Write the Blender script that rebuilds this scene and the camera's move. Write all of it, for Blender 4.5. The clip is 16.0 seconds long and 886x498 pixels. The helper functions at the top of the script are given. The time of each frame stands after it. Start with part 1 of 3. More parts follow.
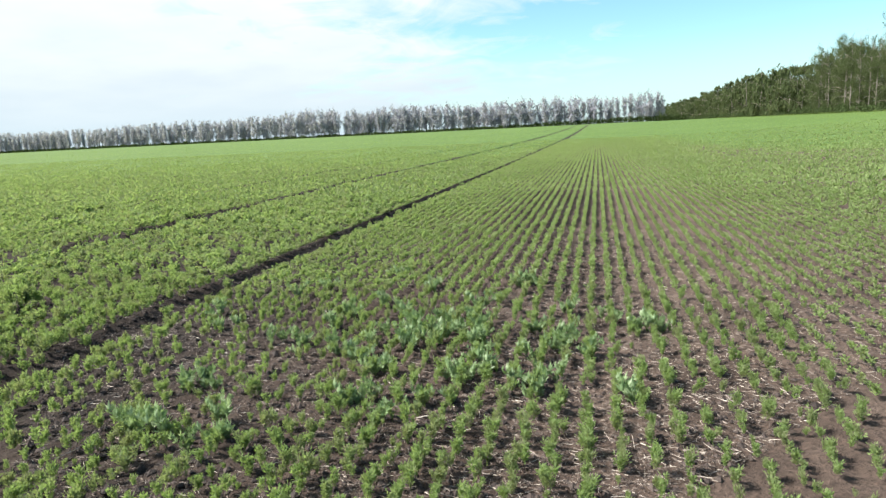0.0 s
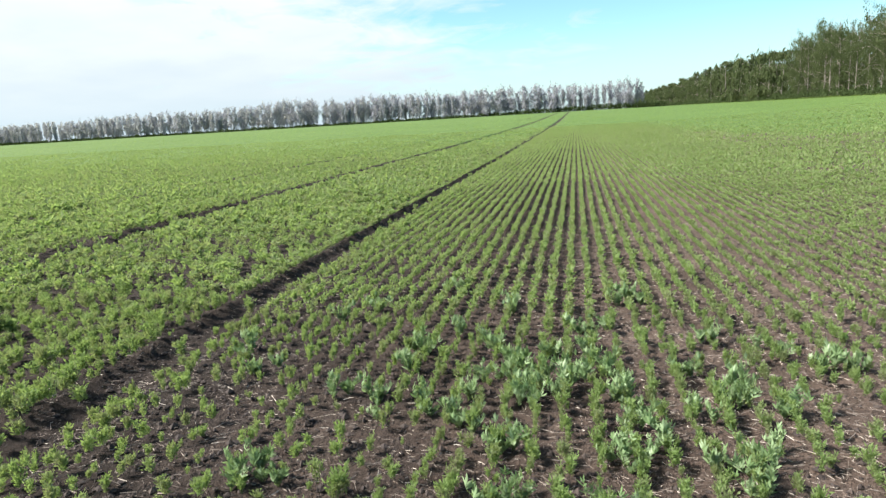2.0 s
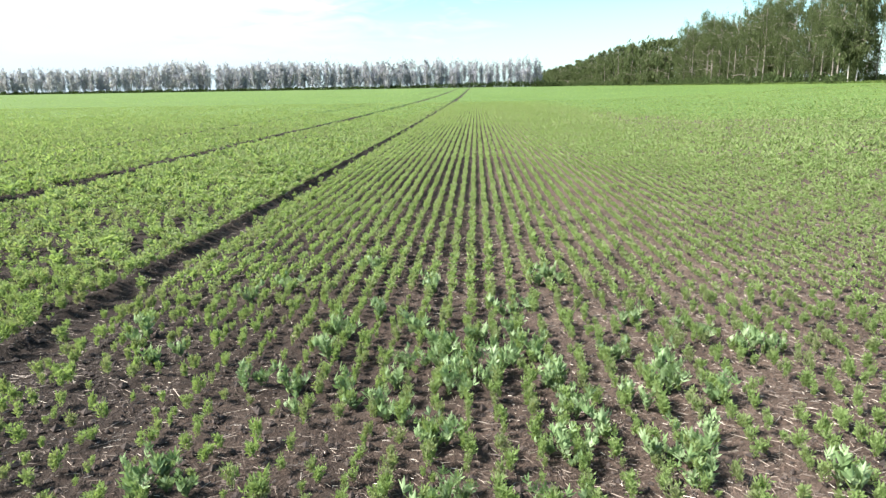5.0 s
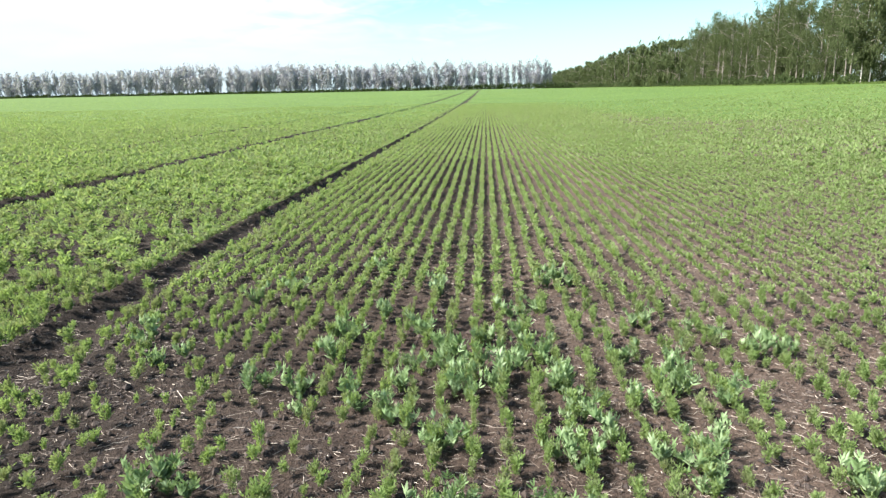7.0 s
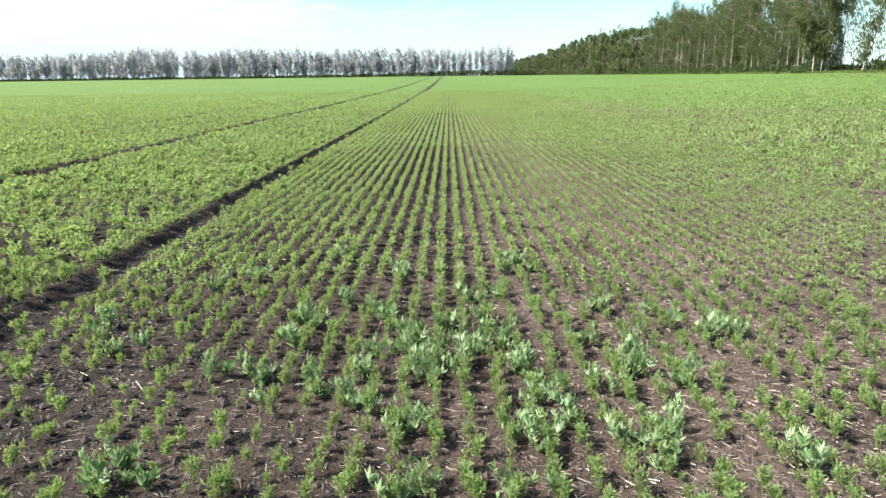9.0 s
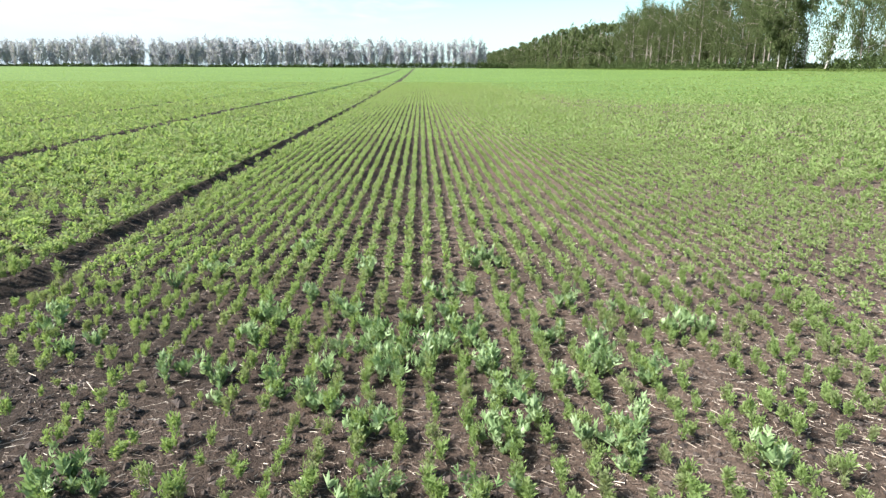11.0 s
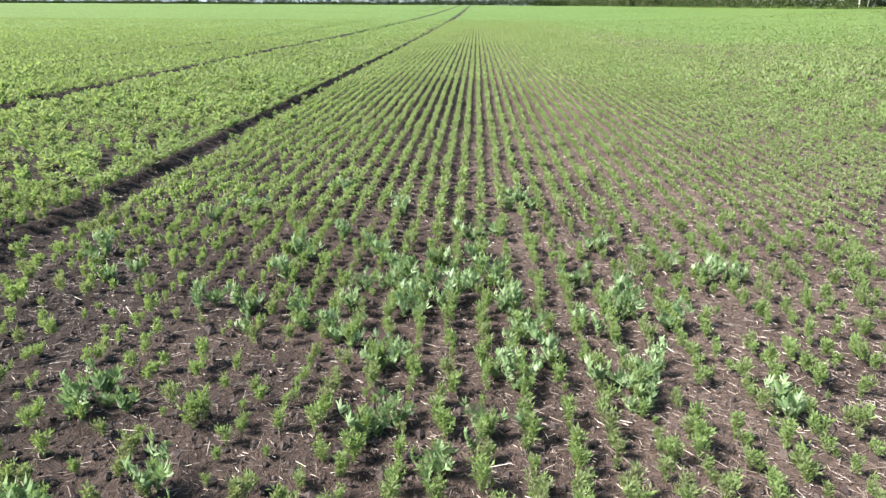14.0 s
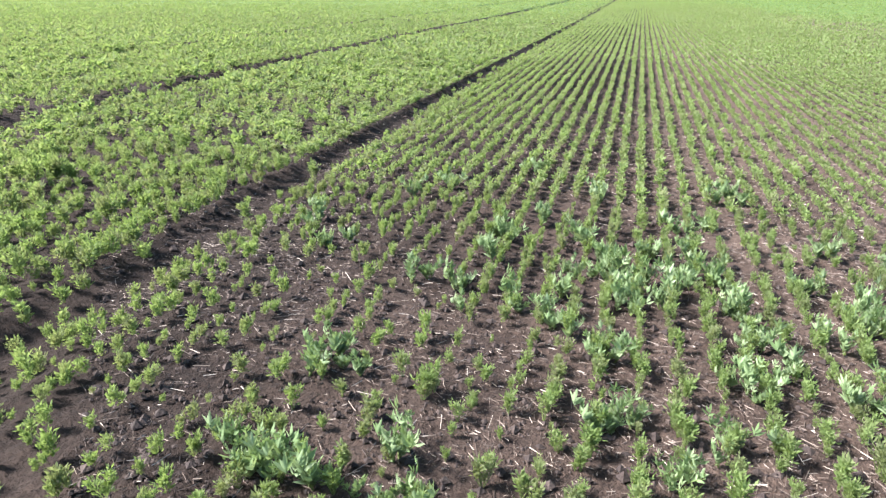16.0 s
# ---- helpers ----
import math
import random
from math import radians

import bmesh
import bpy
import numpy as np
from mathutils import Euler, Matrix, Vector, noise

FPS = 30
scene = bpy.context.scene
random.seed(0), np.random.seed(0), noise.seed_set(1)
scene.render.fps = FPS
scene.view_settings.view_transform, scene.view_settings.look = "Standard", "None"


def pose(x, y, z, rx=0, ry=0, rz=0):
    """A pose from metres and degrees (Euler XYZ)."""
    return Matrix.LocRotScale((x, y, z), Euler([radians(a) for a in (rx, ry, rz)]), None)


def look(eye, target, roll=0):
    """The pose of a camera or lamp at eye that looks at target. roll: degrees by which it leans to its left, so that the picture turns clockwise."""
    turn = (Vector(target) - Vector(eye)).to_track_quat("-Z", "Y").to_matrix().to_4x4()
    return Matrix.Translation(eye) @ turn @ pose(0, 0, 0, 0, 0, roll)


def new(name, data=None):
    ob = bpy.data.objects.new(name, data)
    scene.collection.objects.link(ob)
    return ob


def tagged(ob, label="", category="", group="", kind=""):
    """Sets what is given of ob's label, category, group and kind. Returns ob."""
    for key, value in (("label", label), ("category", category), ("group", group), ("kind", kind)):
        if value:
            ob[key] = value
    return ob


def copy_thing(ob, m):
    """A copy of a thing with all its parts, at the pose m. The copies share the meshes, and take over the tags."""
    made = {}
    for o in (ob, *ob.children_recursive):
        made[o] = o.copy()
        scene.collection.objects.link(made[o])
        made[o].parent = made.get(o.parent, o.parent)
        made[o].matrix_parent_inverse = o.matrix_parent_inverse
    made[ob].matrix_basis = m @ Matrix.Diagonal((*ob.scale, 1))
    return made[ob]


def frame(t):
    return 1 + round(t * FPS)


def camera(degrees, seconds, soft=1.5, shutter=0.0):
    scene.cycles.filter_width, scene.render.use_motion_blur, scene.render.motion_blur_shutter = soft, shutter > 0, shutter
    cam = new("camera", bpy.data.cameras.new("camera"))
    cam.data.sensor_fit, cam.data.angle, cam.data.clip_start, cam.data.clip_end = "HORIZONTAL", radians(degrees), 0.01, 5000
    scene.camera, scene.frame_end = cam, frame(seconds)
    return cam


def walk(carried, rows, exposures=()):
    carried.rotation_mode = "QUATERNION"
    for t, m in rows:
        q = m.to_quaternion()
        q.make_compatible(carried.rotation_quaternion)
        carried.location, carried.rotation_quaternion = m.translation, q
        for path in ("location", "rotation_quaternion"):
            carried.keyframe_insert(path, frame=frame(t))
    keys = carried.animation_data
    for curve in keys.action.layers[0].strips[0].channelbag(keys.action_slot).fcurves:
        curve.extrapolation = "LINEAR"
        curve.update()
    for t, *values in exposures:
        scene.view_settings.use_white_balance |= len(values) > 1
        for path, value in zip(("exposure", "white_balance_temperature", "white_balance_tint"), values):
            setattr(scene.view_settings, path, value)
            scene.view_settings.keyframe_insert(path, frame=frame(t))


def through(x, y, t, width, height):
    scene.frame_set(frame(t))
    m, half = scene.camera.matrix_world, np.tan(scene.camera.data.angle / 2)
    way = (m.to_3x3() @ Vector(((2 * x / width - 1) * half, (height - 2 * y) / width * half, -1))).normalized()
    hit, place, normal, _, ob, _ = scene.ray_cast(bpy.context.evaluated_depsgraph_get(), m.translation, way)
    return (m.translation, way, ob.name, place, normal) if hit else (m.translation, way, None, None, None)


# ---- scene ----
cam = camera(67.6, 16.0, soft=1.4)
EXPOSURES = ((0, 2.0, 6500, 10), (1.0, 1.97, 6500, 10), (1.5, 1.88, 6500, 10), (2.0, 2.0, 6500, 10), (3.0, 2.28, 6500, 10), (4.0, 2.33, 6500, 10), (6.5, 2.26, 6500, 10), (11.5, 2.31, 6500, 10), (13.0, 2.3, 6400, 14),
             (15.0, 2.46, 6350, 15), (16, 2.56, 6250, 18))
PATH = [
    (0, (1.271, -1.149, 1.502), (0.814, 0.768, 1.16), -2.8),
    (0.5, (0.939, -0.685, 1.503), (0.31, 1.192, 1.221), -4.9),
    (1, (0.696, -0.426, 1.494), (0.194, 1.488, 1.205), -1.4),
    (1.5, (0.384, -0.29, 1.512), (0.214, 1.676, 1.186), -1.7),
    (2, (0.23, -0.078, 1.494), (-0.17, 1.845, 1.117), -3.4),
    (2.5, (0.185, 0.088, 1.483), (-0.099, 2.001, 0.973), -1.7),
    (3, (0.082, 0.093, 1.497), (0.159, 2.031, 1.01), -1.5),
    (3.5, (0.045, 0.086, 1.48), (0.002, 2.022, 0.981), -0.9),
    (4, (0.046, 0.099, 1.482), (-0.067, 2.03, 0.975), -1.1),
    (4.2, (0.046, 0.109, 1.486), (-0.054, 2.05, 1.012), -0.9),
    (6.3, (0.07, 0.18, 1.466), (-0.048, 2.122, 1.004), -1.3),
    (6.5, (0.072, 0.176, 1.465), (-0.071, 2.116, 1.001), -1.2),
    (7, (0.069, 0.188, 1.466), (-0.061, 2.13, 1.007), -1.1),
    (7.5, (0.075, 0.183, 1.466), (-0.003, 2.128, 1.009), -0.9),
    (8, (0.07, 0.174, 1.467), (-0.017, 2.121, 1.018), -0.7),
    (8.5, (0.084, 0.168, 1.468), (0.04, 2.108, 0.984), -1.0),
    (8.7, (0.08, 0.166, 1.466), (0.048, 2.104, 0.971), -0.9),
    (10.8, (0.11, 0.239, 1.471), (0.149, 2.174, 0.967), 0.2),
    (11, (0.111, 0.242, 1.469), (0.176, 2.172, 0.949), 0.2),
    (11.5, (0.113, 0.234, 1.466), (0.214, 2.153, 0.913), -0.0),
    (12, (0.113, 0.223, 1.468), (0.202, 2.14, 0.903), 0.2),
    (12.5, (0.114, 0.191, 1.467), (0.146, 2.087, 0.831), 0.1),
    (13, (0.126, 0.178, 1.459), (0.058, 2.042, 0.736), 0.2),
    (13.5, (0.181, 0.18, 1.451), (0.139, 2.037, 0.71), -0.1),
    (14, (0.243, 0.225, 1.452), (0.157, 2.102, 0.768), 0.3),
    (14.5, (0.265, 0.265, 1.441), (-0.015, 2.119, 0.746), -2.7),
    (15, (0.193, 0.282, 1.449), (-0.155, 2.122, 0.746), -1.5),
    (15.5, (0.025, 0.247, 1.453), (-0.277, 2.116, 0.81), -1.7),
    (16, (-0.137, 0.236, 1.442), (-0.634, 2.026, 0.701), 0.5),
]
walk(cam, [(t, look(e, a, r)) for t, e, a, r in PATH], EXPOSURES)

# ---- light ----
SUN_EL, SUN_AZ = 46.0, 254.0            # azimuth clockwise from +y: the sun stands to the left of the rows
sun_dir = Vector((math.sin(radians(SUN_AZ)) * math.cos(radians(SUN_EL)),
                  math.cos(radians(SUN_AZ)) * math.cos(radians(SUN_EL)), math.sin(radians(SUN_EL))))
sun = new("sun", bpy.data.lights.new("sun", "SUN"))
sun.data.energy, sun.data.angle, sun.data.color = 3.95, radians(9.0), (1.0, 0.96, 0.89)
sun.matrix_world = look((0, 0, 60), Vector((0, 0, 60)) - sun_dir)

world = bpy.data.worlds.new("sky")
scene.world = world
world.use_nodes = True
wn, wl = world.node_tree.nodes, world.node_tree.links
wn.clear()
sky = wn.new("ShaderNodeTexSky")
sky.sky_type, sky.sun_disc = "NISHITA", False
sky.sun_elevation, sky.sun_rotation = radians(SUN_EL), radians(SUN_AZ)
sky.air_density, sky.dust_density, sky.ozone_density = 1.0, 0.4, 1.0
coord = wn.new("ShaderNodeTexCoord")
sep = wn.new("ShaderNodeSeparateXYZ")
wl.new(coord.outputs["Generated"], sep.inputs[0])


def wmath(op, a, b):
    n = wn.new("ShaderNodeMath")
    n.operation = op
    for i, v in enumerate((a, b)):
        if isinstance(v, (int, float)):
            n.inputs[i].default_value = v
        else:
            wl.new(v, n.inputs[i])
    return n.outputs[0]


# thin cloud sheet: noise over a plane high above, thicker towards the sun's side
den = wmath("ADD", wmath("MAXIMUM", sep.outputs[2], 0.0), 0.16)
comb = wn.new("ShaderNodeCombineXYZ")
wl.new(wmath("DIVIDE", sep.outputs[0], den), comb.inputs[0])
wl.new(wmath("DIVIDE", sep.outputs[1], den), comb.inputs[1])
cloud = wn.new("ShaderNodeTexNoise")
cloud.inputs["Scale"].default_value, cloud.inputs["Detail"].default_value = 0.75, 7.0
cloud.inputs["Roughness"].default_value, cloud.inputs["Distortion"].default_value = 0.52, 0.5
wl.new(comb.outputs[0], cloud.inputs["Vector"])
amount = wmath("ADD", cloud.outputs[0], wmath("MULTIPLY", sep.outputs[0], -0.72))
wisp = wn.new("ShaderNodeTexNoise")               # torn edges and small wisps
wisp.inputs["Scale"].default_value, wisp.inputs["Detail"].default_value = 2.4, 8.0
wisp.inputs["Roughness"].default_value, wisp.inputs["Distortion"].default_value = 0.6, 1.2
wl.new(comb.outputs[0], wisp.inputs["Vector"])
amount = wmath("ADD", amount, wmath("MULTIPLY", wmath("SUBTRACT", wisp.outputs[0], 0.5), 0.55))
ramp = wn.new("ShaderNodeMapRange")
ramp.inputs[1].default_value, ramp.inputs[2].default_value = 0.535, 0.77
wl.new(amount, ramp.inputs[0])
haze = wn.new("ShaderNodeMapRange")            # the air whitens towards the horizon
haze.inputs[1].default_value, haze.inputs[2].default_value = 0.12, 0.0
haze.inputs[3].default_value, haze.inputs[4].default_value = 0.0, 0.85
wl.new(sep.outputs[2], haze.inputs[0])
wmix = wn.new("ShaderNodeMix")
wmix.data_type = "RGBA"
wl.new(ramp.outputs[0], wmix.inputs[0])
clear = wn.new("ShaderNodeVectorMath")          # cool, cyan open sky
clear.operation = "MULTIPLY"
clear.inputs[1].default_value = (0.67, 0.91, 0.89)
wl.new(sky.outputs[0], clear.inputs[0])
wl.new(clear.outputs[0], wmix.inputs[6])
tone = wn.new("ShaderNodeTexNoise")
tone.inputs["Scale"].default_value, tone.inputs["Detail"].default_value = 1.7, 5.0
wl.new(comb.outputs[0], tone.inputs["Vector"])
grey = wn.new("ShaderNodeValToRGB")
grey.color_ramp.elements[0].position, grey.color_ramp.elements[0].color = 0.33, (0.88, 0.91, 0.94, 1.0)
grey.color_ramp.elements[1].position, grey.color_ramp.elements[1].color = 0.66, (1.0, 1.0, 1.0, 1.0)
wl.new(tone.outputs[0], grey.inputs[0])
bright = wn.new("ShaderNodeVectorMath")
bright.operation = "MULTIPLY"
bright.inputs[1].default_value = (4.15, 4.5, 4.65)
wl.new(grey.outputs[0], bright.inputs[0])
zenith = wn.new("ShaderNodeVectorMath")         # a clouded sky is brighter overhead than low down
zenith.operation = "SCALE"
wl.new(bright.outputs[0], zenith.inputs[0])
wl.new(wmath("ADD", wmath("MULTIPLY", wmath("MAXIMUM", sep.outputs[2], 0.0), 1.1), 0.92), zenith.inputs["Scale"])
wl.new(zenith.outputs[0], wmix.inputs[7])
back = wn.new("ShaderNodeBackground")
back.inputs[1].default_value = 0.056
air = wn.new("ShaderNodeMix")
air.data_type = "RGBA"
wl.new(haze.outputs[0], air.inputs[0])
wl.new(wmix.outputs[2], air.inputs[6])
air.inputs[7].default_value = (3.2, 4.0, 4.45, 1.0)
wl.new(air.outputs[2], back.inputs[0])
wout = wn.new("ShaderNodeOutputWorld")
wl.new(back.outputs[0], wout.inputs[0])


# ---- materials ----
def material(name):
    m = bpy.data.materials.new(name)
    m.use_nodes = True
    t = m.node_tree
    return m, t.nodes, t.links, t.nodes["Principled BSDF"], t.nodes["Material Output"]


def noise_node(n, l, scale, detail=4.0, vec=None, rough=0.55):
    t = n.new("ShaderNodeTexNoise")
    t.inputs["Scale"].default_value, t.inputs["Detail"].default_value = scale, detail
    t.inputs["Roughness"].default_value = rough
    if vec is not None:
        l.new(vec, t.inputs["Vector"])
    return t.outputs[0]


def ramp_node(n, l, fac, stops):
    r = n.new("ShaderNodeValToRGB")
    while len(r.color_ramp.elements) < len(stops):
        r.color_ramp.elements.new(0.5)
    for e, (p, c) in zip(r.color_ramp.elements, stops):
        e.position, e.color = p, (*c, 1.0)
    l.new(fac, r.inputs[0])
    return r.outputs[0]


def mix_node(n, l, fac, a, b, blend="MIX"):
    x = n.new("ShaderNodeMix")
    x.data_type, x.blend_type = "RGBA", blend
    for i, v in ((0, fac), (6, a), (7, b)):
        if isinstance(v, (int, float)):
            x.inputs[i].default_value = v
        elif isinstance(v, tuple):
            x.inputs[i].default_value = (*v, 1.0)
        else:
            l.new(v, x.inputs[i])
    return x.outputs[2]


def bump_node(n, l, height, strength, distance, target):
    b = n.new("ShaderNodeBump")
    b.inputs["Strength"].default_value, b.inputs["Distance"].default_value = strength, distance
    l.new(height, b.inputs["Height"])
    l.new(b.outputs[0], target)


def leaf_material(name, dark, mid, light, per_object=False, through=0.35, rough=0.5, gloss=0.35, patch=0.0, patch_scale=0.4, dull=None):
    """Leaves: colour by piece, light passing through the blade."""
    m, n, l, p, out = material(name)
    if per_object:
        r = n.new("ShaderNodeObjectInfo").outputs["Random"]
    else:
        r = n.new("ShaderNodeNewGeometry").outputs["Random Per Island"]
    col = ramp_node(n, l, r, ((0.0, dark), (0.5, mid), (1.0, light)))
    pos = n.new("ShaderNodeNewGeometry").outputs["Position"]
    fine = noise_node(n, l, 60.0, 3.0, pos)
    col = mix_node(n, l, 0.25, col, ramp_node(n, l, fine, ((0.3, (0.35, 0.35, 0.35)), (0.7, (0.8, 0.8, 0.8)))), "OVERLAY")
    if patch:
        big = noise_node(n, l, patch_scale, 3.0, pos)
        tint = ramp_node(n, l, big, ((0.35, tuple(c * 0.8 for c in mid)), (0.65, light)))
        col = mix_node(n, l, patch, col, tint)
    if dull:                                        # some plants are duller than their neighbours
        some = noise_node(n, l, 7.0, 2.0, pos)
        col = mix_node(n, l, ramp_node(n, l, some, ((0.47, (0, 0, 0)), (0.62, (0.6, 0.6, 0.6)))), col, dull)
    l.new(col, p.inputs["Base Color"])
    p.inputs["Roughness"].default_value = rough
    p.inputs["Specular IOR Level"].default_value = gloss
    tr = n.new("ShaderNodeBsdfTranslucent")
    l.new(mix_node(n, l, 1.0, col, (1.0, 1.0, 0.7), "MULTIPLY"), tr.inputs[0])
    mx = n.new("ShaderNodeMixShader")
    mx.inputs[0].default_value = through
    l.new(p.outputs[0], mx.inputs[1])
    l.new(tr.outputs[0], mx.inputs[2])
    l.new(mx.outputs[0], out.inputs[0])
    return m


def soil_material():
    m, n, l, p, out = material("dark_field_soil")
    pos = n.new("ShaderNodeNewGeometry").outputs["Position"]
    a = noise_node(n, l, 1.3, 5.0, pos)
    b = noise_node(n, l, 38.0, 6.0, pos, 0.65)
    c = noise_node(n, l, 190.0, 3.0, pos, 0.6)
    base = ramp_node(n, l, a, ((0.32, (0.060, 0.0420, 0.0338)), (0.5, (0.090, 0.0640, 0.0515)), (0.7, (0.118, 0.086, 0.070))))
    sx = n.new("ShaderNodeSeparateXYZ")
    l.new(pos, sx.inputs[0])
    # soil colour gets darker towards -x, with a noisy edge
    x_blend = n.new("ShaderNodeMath")
    x_blend.operation = "MULTIPLY_ADD"
    l.new(a, x_blend.inputs[0])
    x_blend.inputs[1].default_value = 2.5
    l.new(sx.outputs[0], x_blend.inputs[2])
    lighter = n.new("ShaderNodeMapRange")
    lighter.inputs[1].default_value, lighter.inputs[2].default_value = -0.7, 2.5
    l.new(x_blend.outputs[0], lighter.inputs[0])
    base = mix_node(n, l, lighter.outputs[0], mix_node(n, l, 1.0, base, (0.29, 0.29, 0.29), "MULTIPLY"), base)
    grain = ramp_node(n, l, b, ((0.3, (0.2, 0.2, 0.2)), (0.5, (0.5, 0.5, 0.5)), (0.75, (0.82, 0.79, 0.76))))
    col = mix_node(n, l, 0.75, base, grain, "OVERLAY")
    fleck = ramp_node(n, l, c, ((0.66, (0, 0, 0)), (0.74, (1, 1, 1))))
    col = mix_node(n, l, fleck, col, (0.10, 0.078, 0.062))
    l.new(col, p.inputs["Base Color"])
    p.inputs["Roughness"].default_value = 0.93
    p.inputs["Specular IOR Level"].default_value = 0.2
    add = n.new("ShaderNodeMath")
    add.operation = "MULTIPLY_ADD"
    l.new(c, add.inputs[0])
    add.inputs[1].default_value = 0.3
    l.new(b, add.inputs[2])
    bump_node(n, l, add.outputs[0], 1.0, 0.05, p.inputs["Normal"])
    return m


def canopy_material():
    """The closed crop seen from afar: leafy tips with soil glimpsed between, combed along the rows."""
    m, n, l, p, out = material("crop_canopy")
    pos = n.new("ShaderNodeNewGeometry").outputs["Position"]
    mp = n.new("ShaderNodeMapping")
    mp.inputs["Scale"].default_value = (1.0, 0.25, 1.0)
    l.new(pos, mp.inputs["Vector"])
    a = noise_node(n, l, 0.05, 4.0, pos)
    b = noise_node(n, l, 2.2, 4.0, mp.outputs[0])
    c = noise_node(n, l, 14.0, 3.0, pos)
    col = ramp_node(n, l, a, ((0.3, (0.054, 0.095, 0.017)), (0.5, (0.063, 0.106, 0.021)), (0.7, (0.074, 0.118, 0.027))))
    col = mix_node(n, l, 0.35, col, ramp_node(n, l, b, ((0.3, (0.3, 0.3, 0.3)), (0.7, (0.72, 0.72, 0.7)))), "OVERLAY")
    col = mix_node(n, l, 0.3, col, ramp_node(n, l, c, ((0.3, (0.25, 0.25, 0.25)), (0.7, (0.75, 0.75, 0.75)))), "OVERLAY")
    l.new(col, p.inputs["Base Color"])
    p.inputs["Roughness"].default_value = 0.8
    p.inputs["Specular IOR Level"].default_value = 0.2
    bump_node(n, l, c, 0.6, 0.08, p.inputs["Normal"])
    return m


def straw_material():
    m, n, l, p, out = material("dry_straw")
    r = n.new("ShaderNodeNewGeometry").outputs["Random Per Island"]
    col = ramp_node(n, l, r, ((0.0, (0.058, 0.042, 0.034)), (0.55, (0.120, 0.090, 0.072)), (0.86, (0.26, 0.215, 0.18)), (1.0, (0.47, 0.42, 0.365))))
    pos = n.new("ShaderNodeNewGeometry").outputs["Position"]
    f = noise_node(n, l, 150.0, 3.0, pos)
    col = mix_node(n, l, 0.4, col, ramp_node(n, l, f, ((0.3, (0.3, 0.3, 0.3)), (0.7, (0.7, 0.7, 0.7)))), "OVERLAY")
    l.new(col, p.inputs["Base Color"])
    p.inputs["Roughness"].default_value = 0.6
    return m


def clod_material():
    m, n, l, p, out = material("soil_clod")
    r = n.new("ShaderNodeNewGeometry").outputs["Random Per Island"]
    col = ramp_node(n, l, r, ((0.0, (0.022, 0.0155, 0.014)), (0.6, (0.036, 0.026, 0.0225)), (1.0, (0.058, 0.043, 0.037))))
    pos = n.new("ShaderNodeNewGeometry").outputs["Position"]
    f = noise_node(n, l, 120.0, 4.0, pos)
    col = mix_node(n, l, 0.6, col, ramp_node(n, l, f, ((0.3, (0.2, 0.2, 0.2)), (0.7, (0.78, 0.78, 0.78)))), "OVERLAY")
    l.new(col, p.inputs["Base Color"])
    p.inputs["Roughness"].default_value = 0.95
    bump_node(n, l, f, 0.8, 0.01, p.inputs["Normal"])
    return m


def bark_material(name, pale, dark, cut):
    m, n, l, p, out = material(name)
    tc = n.new("ShaderNodeTexCoord").outputs["Object"]
    mp = n.new("ShaderNodeMapping")
    mp.inputs["Scale"].default_value = (1.0, 1.0, 4.0)
    l.new(tc, mp.inputs["Vector"])
    a = noise_node(n, l, 1.6, 5.0, mp.outputs[0], 0.65)
    b = noise_node(n, l, 0.5, 3.0, tc)
    col = ramp_node(n, l, a, ((cut, dark), (cut + 0.09, pale)))
    col = mix_node(n, l, 0.35, col, ramp_node(n, l, b, ((0.35, tuple(c * 0.5 for c in pale)), (0.65, pale))))
    l.new(col, p.inputs["Base Color"])
    p.inputs["Roughness"].default_value = 0.75
    bump_node(n, l, a, 0.5, 0.03, p.inputs["Normal"])
    return m


def stem_material():
    m, n, l, p, out = material("green_stem")
    r = n.new("ShaderNodeObjectInfo").outputs["Random"]
    col = ramp_node(n, l, r, ((0.0, (0.10, 0.15, 0.04)), (1.0, (0.15, 0.20, 0.06))))
    pos = n.new("ShaderNodeNewGeometry").outputs["Position"]
    f = noise_node(n, l, 90.0, 2.0, pos)
    col = mix_node(n, l, 0.3, col, ramp_node(n, l, f, ((0.3, (0.3, 0.3, 0.3)), (0.7, (0.7, 0.7, 0.7)))), "OVERLAY")
    l.new(col, p.inputs["Base Color"])
    p.inputs["Roughness"].default_value = 0.55
    return m


SOIL = soil_material()
CANOPY = canopy_material()
STRAW = straw_material()
CLOD = clod_material()
STEM = stem_material()
CROP = leaf_material("crop_leaf", (0.152, 0.222, 0.070), (0.188, 0.270, 0.094), (0.240, 0.316, 0.134), patch=0.25, through=0.55, rough=0.75, gloss=0.2, dull=(0.198, 0.207, 0.122))
WEED = leaf_material("weed_leaf", (0.135, 0.208, 0.088), (0.176, 0.256, 0.122), (0.252, 0.328, 0.186), per_object=True, through=0.4, rough=0.42, gloss=0.4)
BIRCH_LEAF = leaf_material("birch_leaf", (0.043, 0.063, 0.027), (0.068, 0.091, 0.039), (0.100, 0.122, 0.056), rough=0.9, gloss=0.15, through=0.45, patch=0.35, patch_scale=0.12)
# young leaves made pale lilac-grey: the haze over 400 m is in this colour
HAZED_POPLAR_LEAF = leaf_material("hazed_poplar_leaf", (0.225, 0.226, 0.285), (0.33, 0.330, 0.405), (0.44, 0.440, 0.515), through=0.4, gloss=0.15, patch=0.2, patch_scale=0.07)
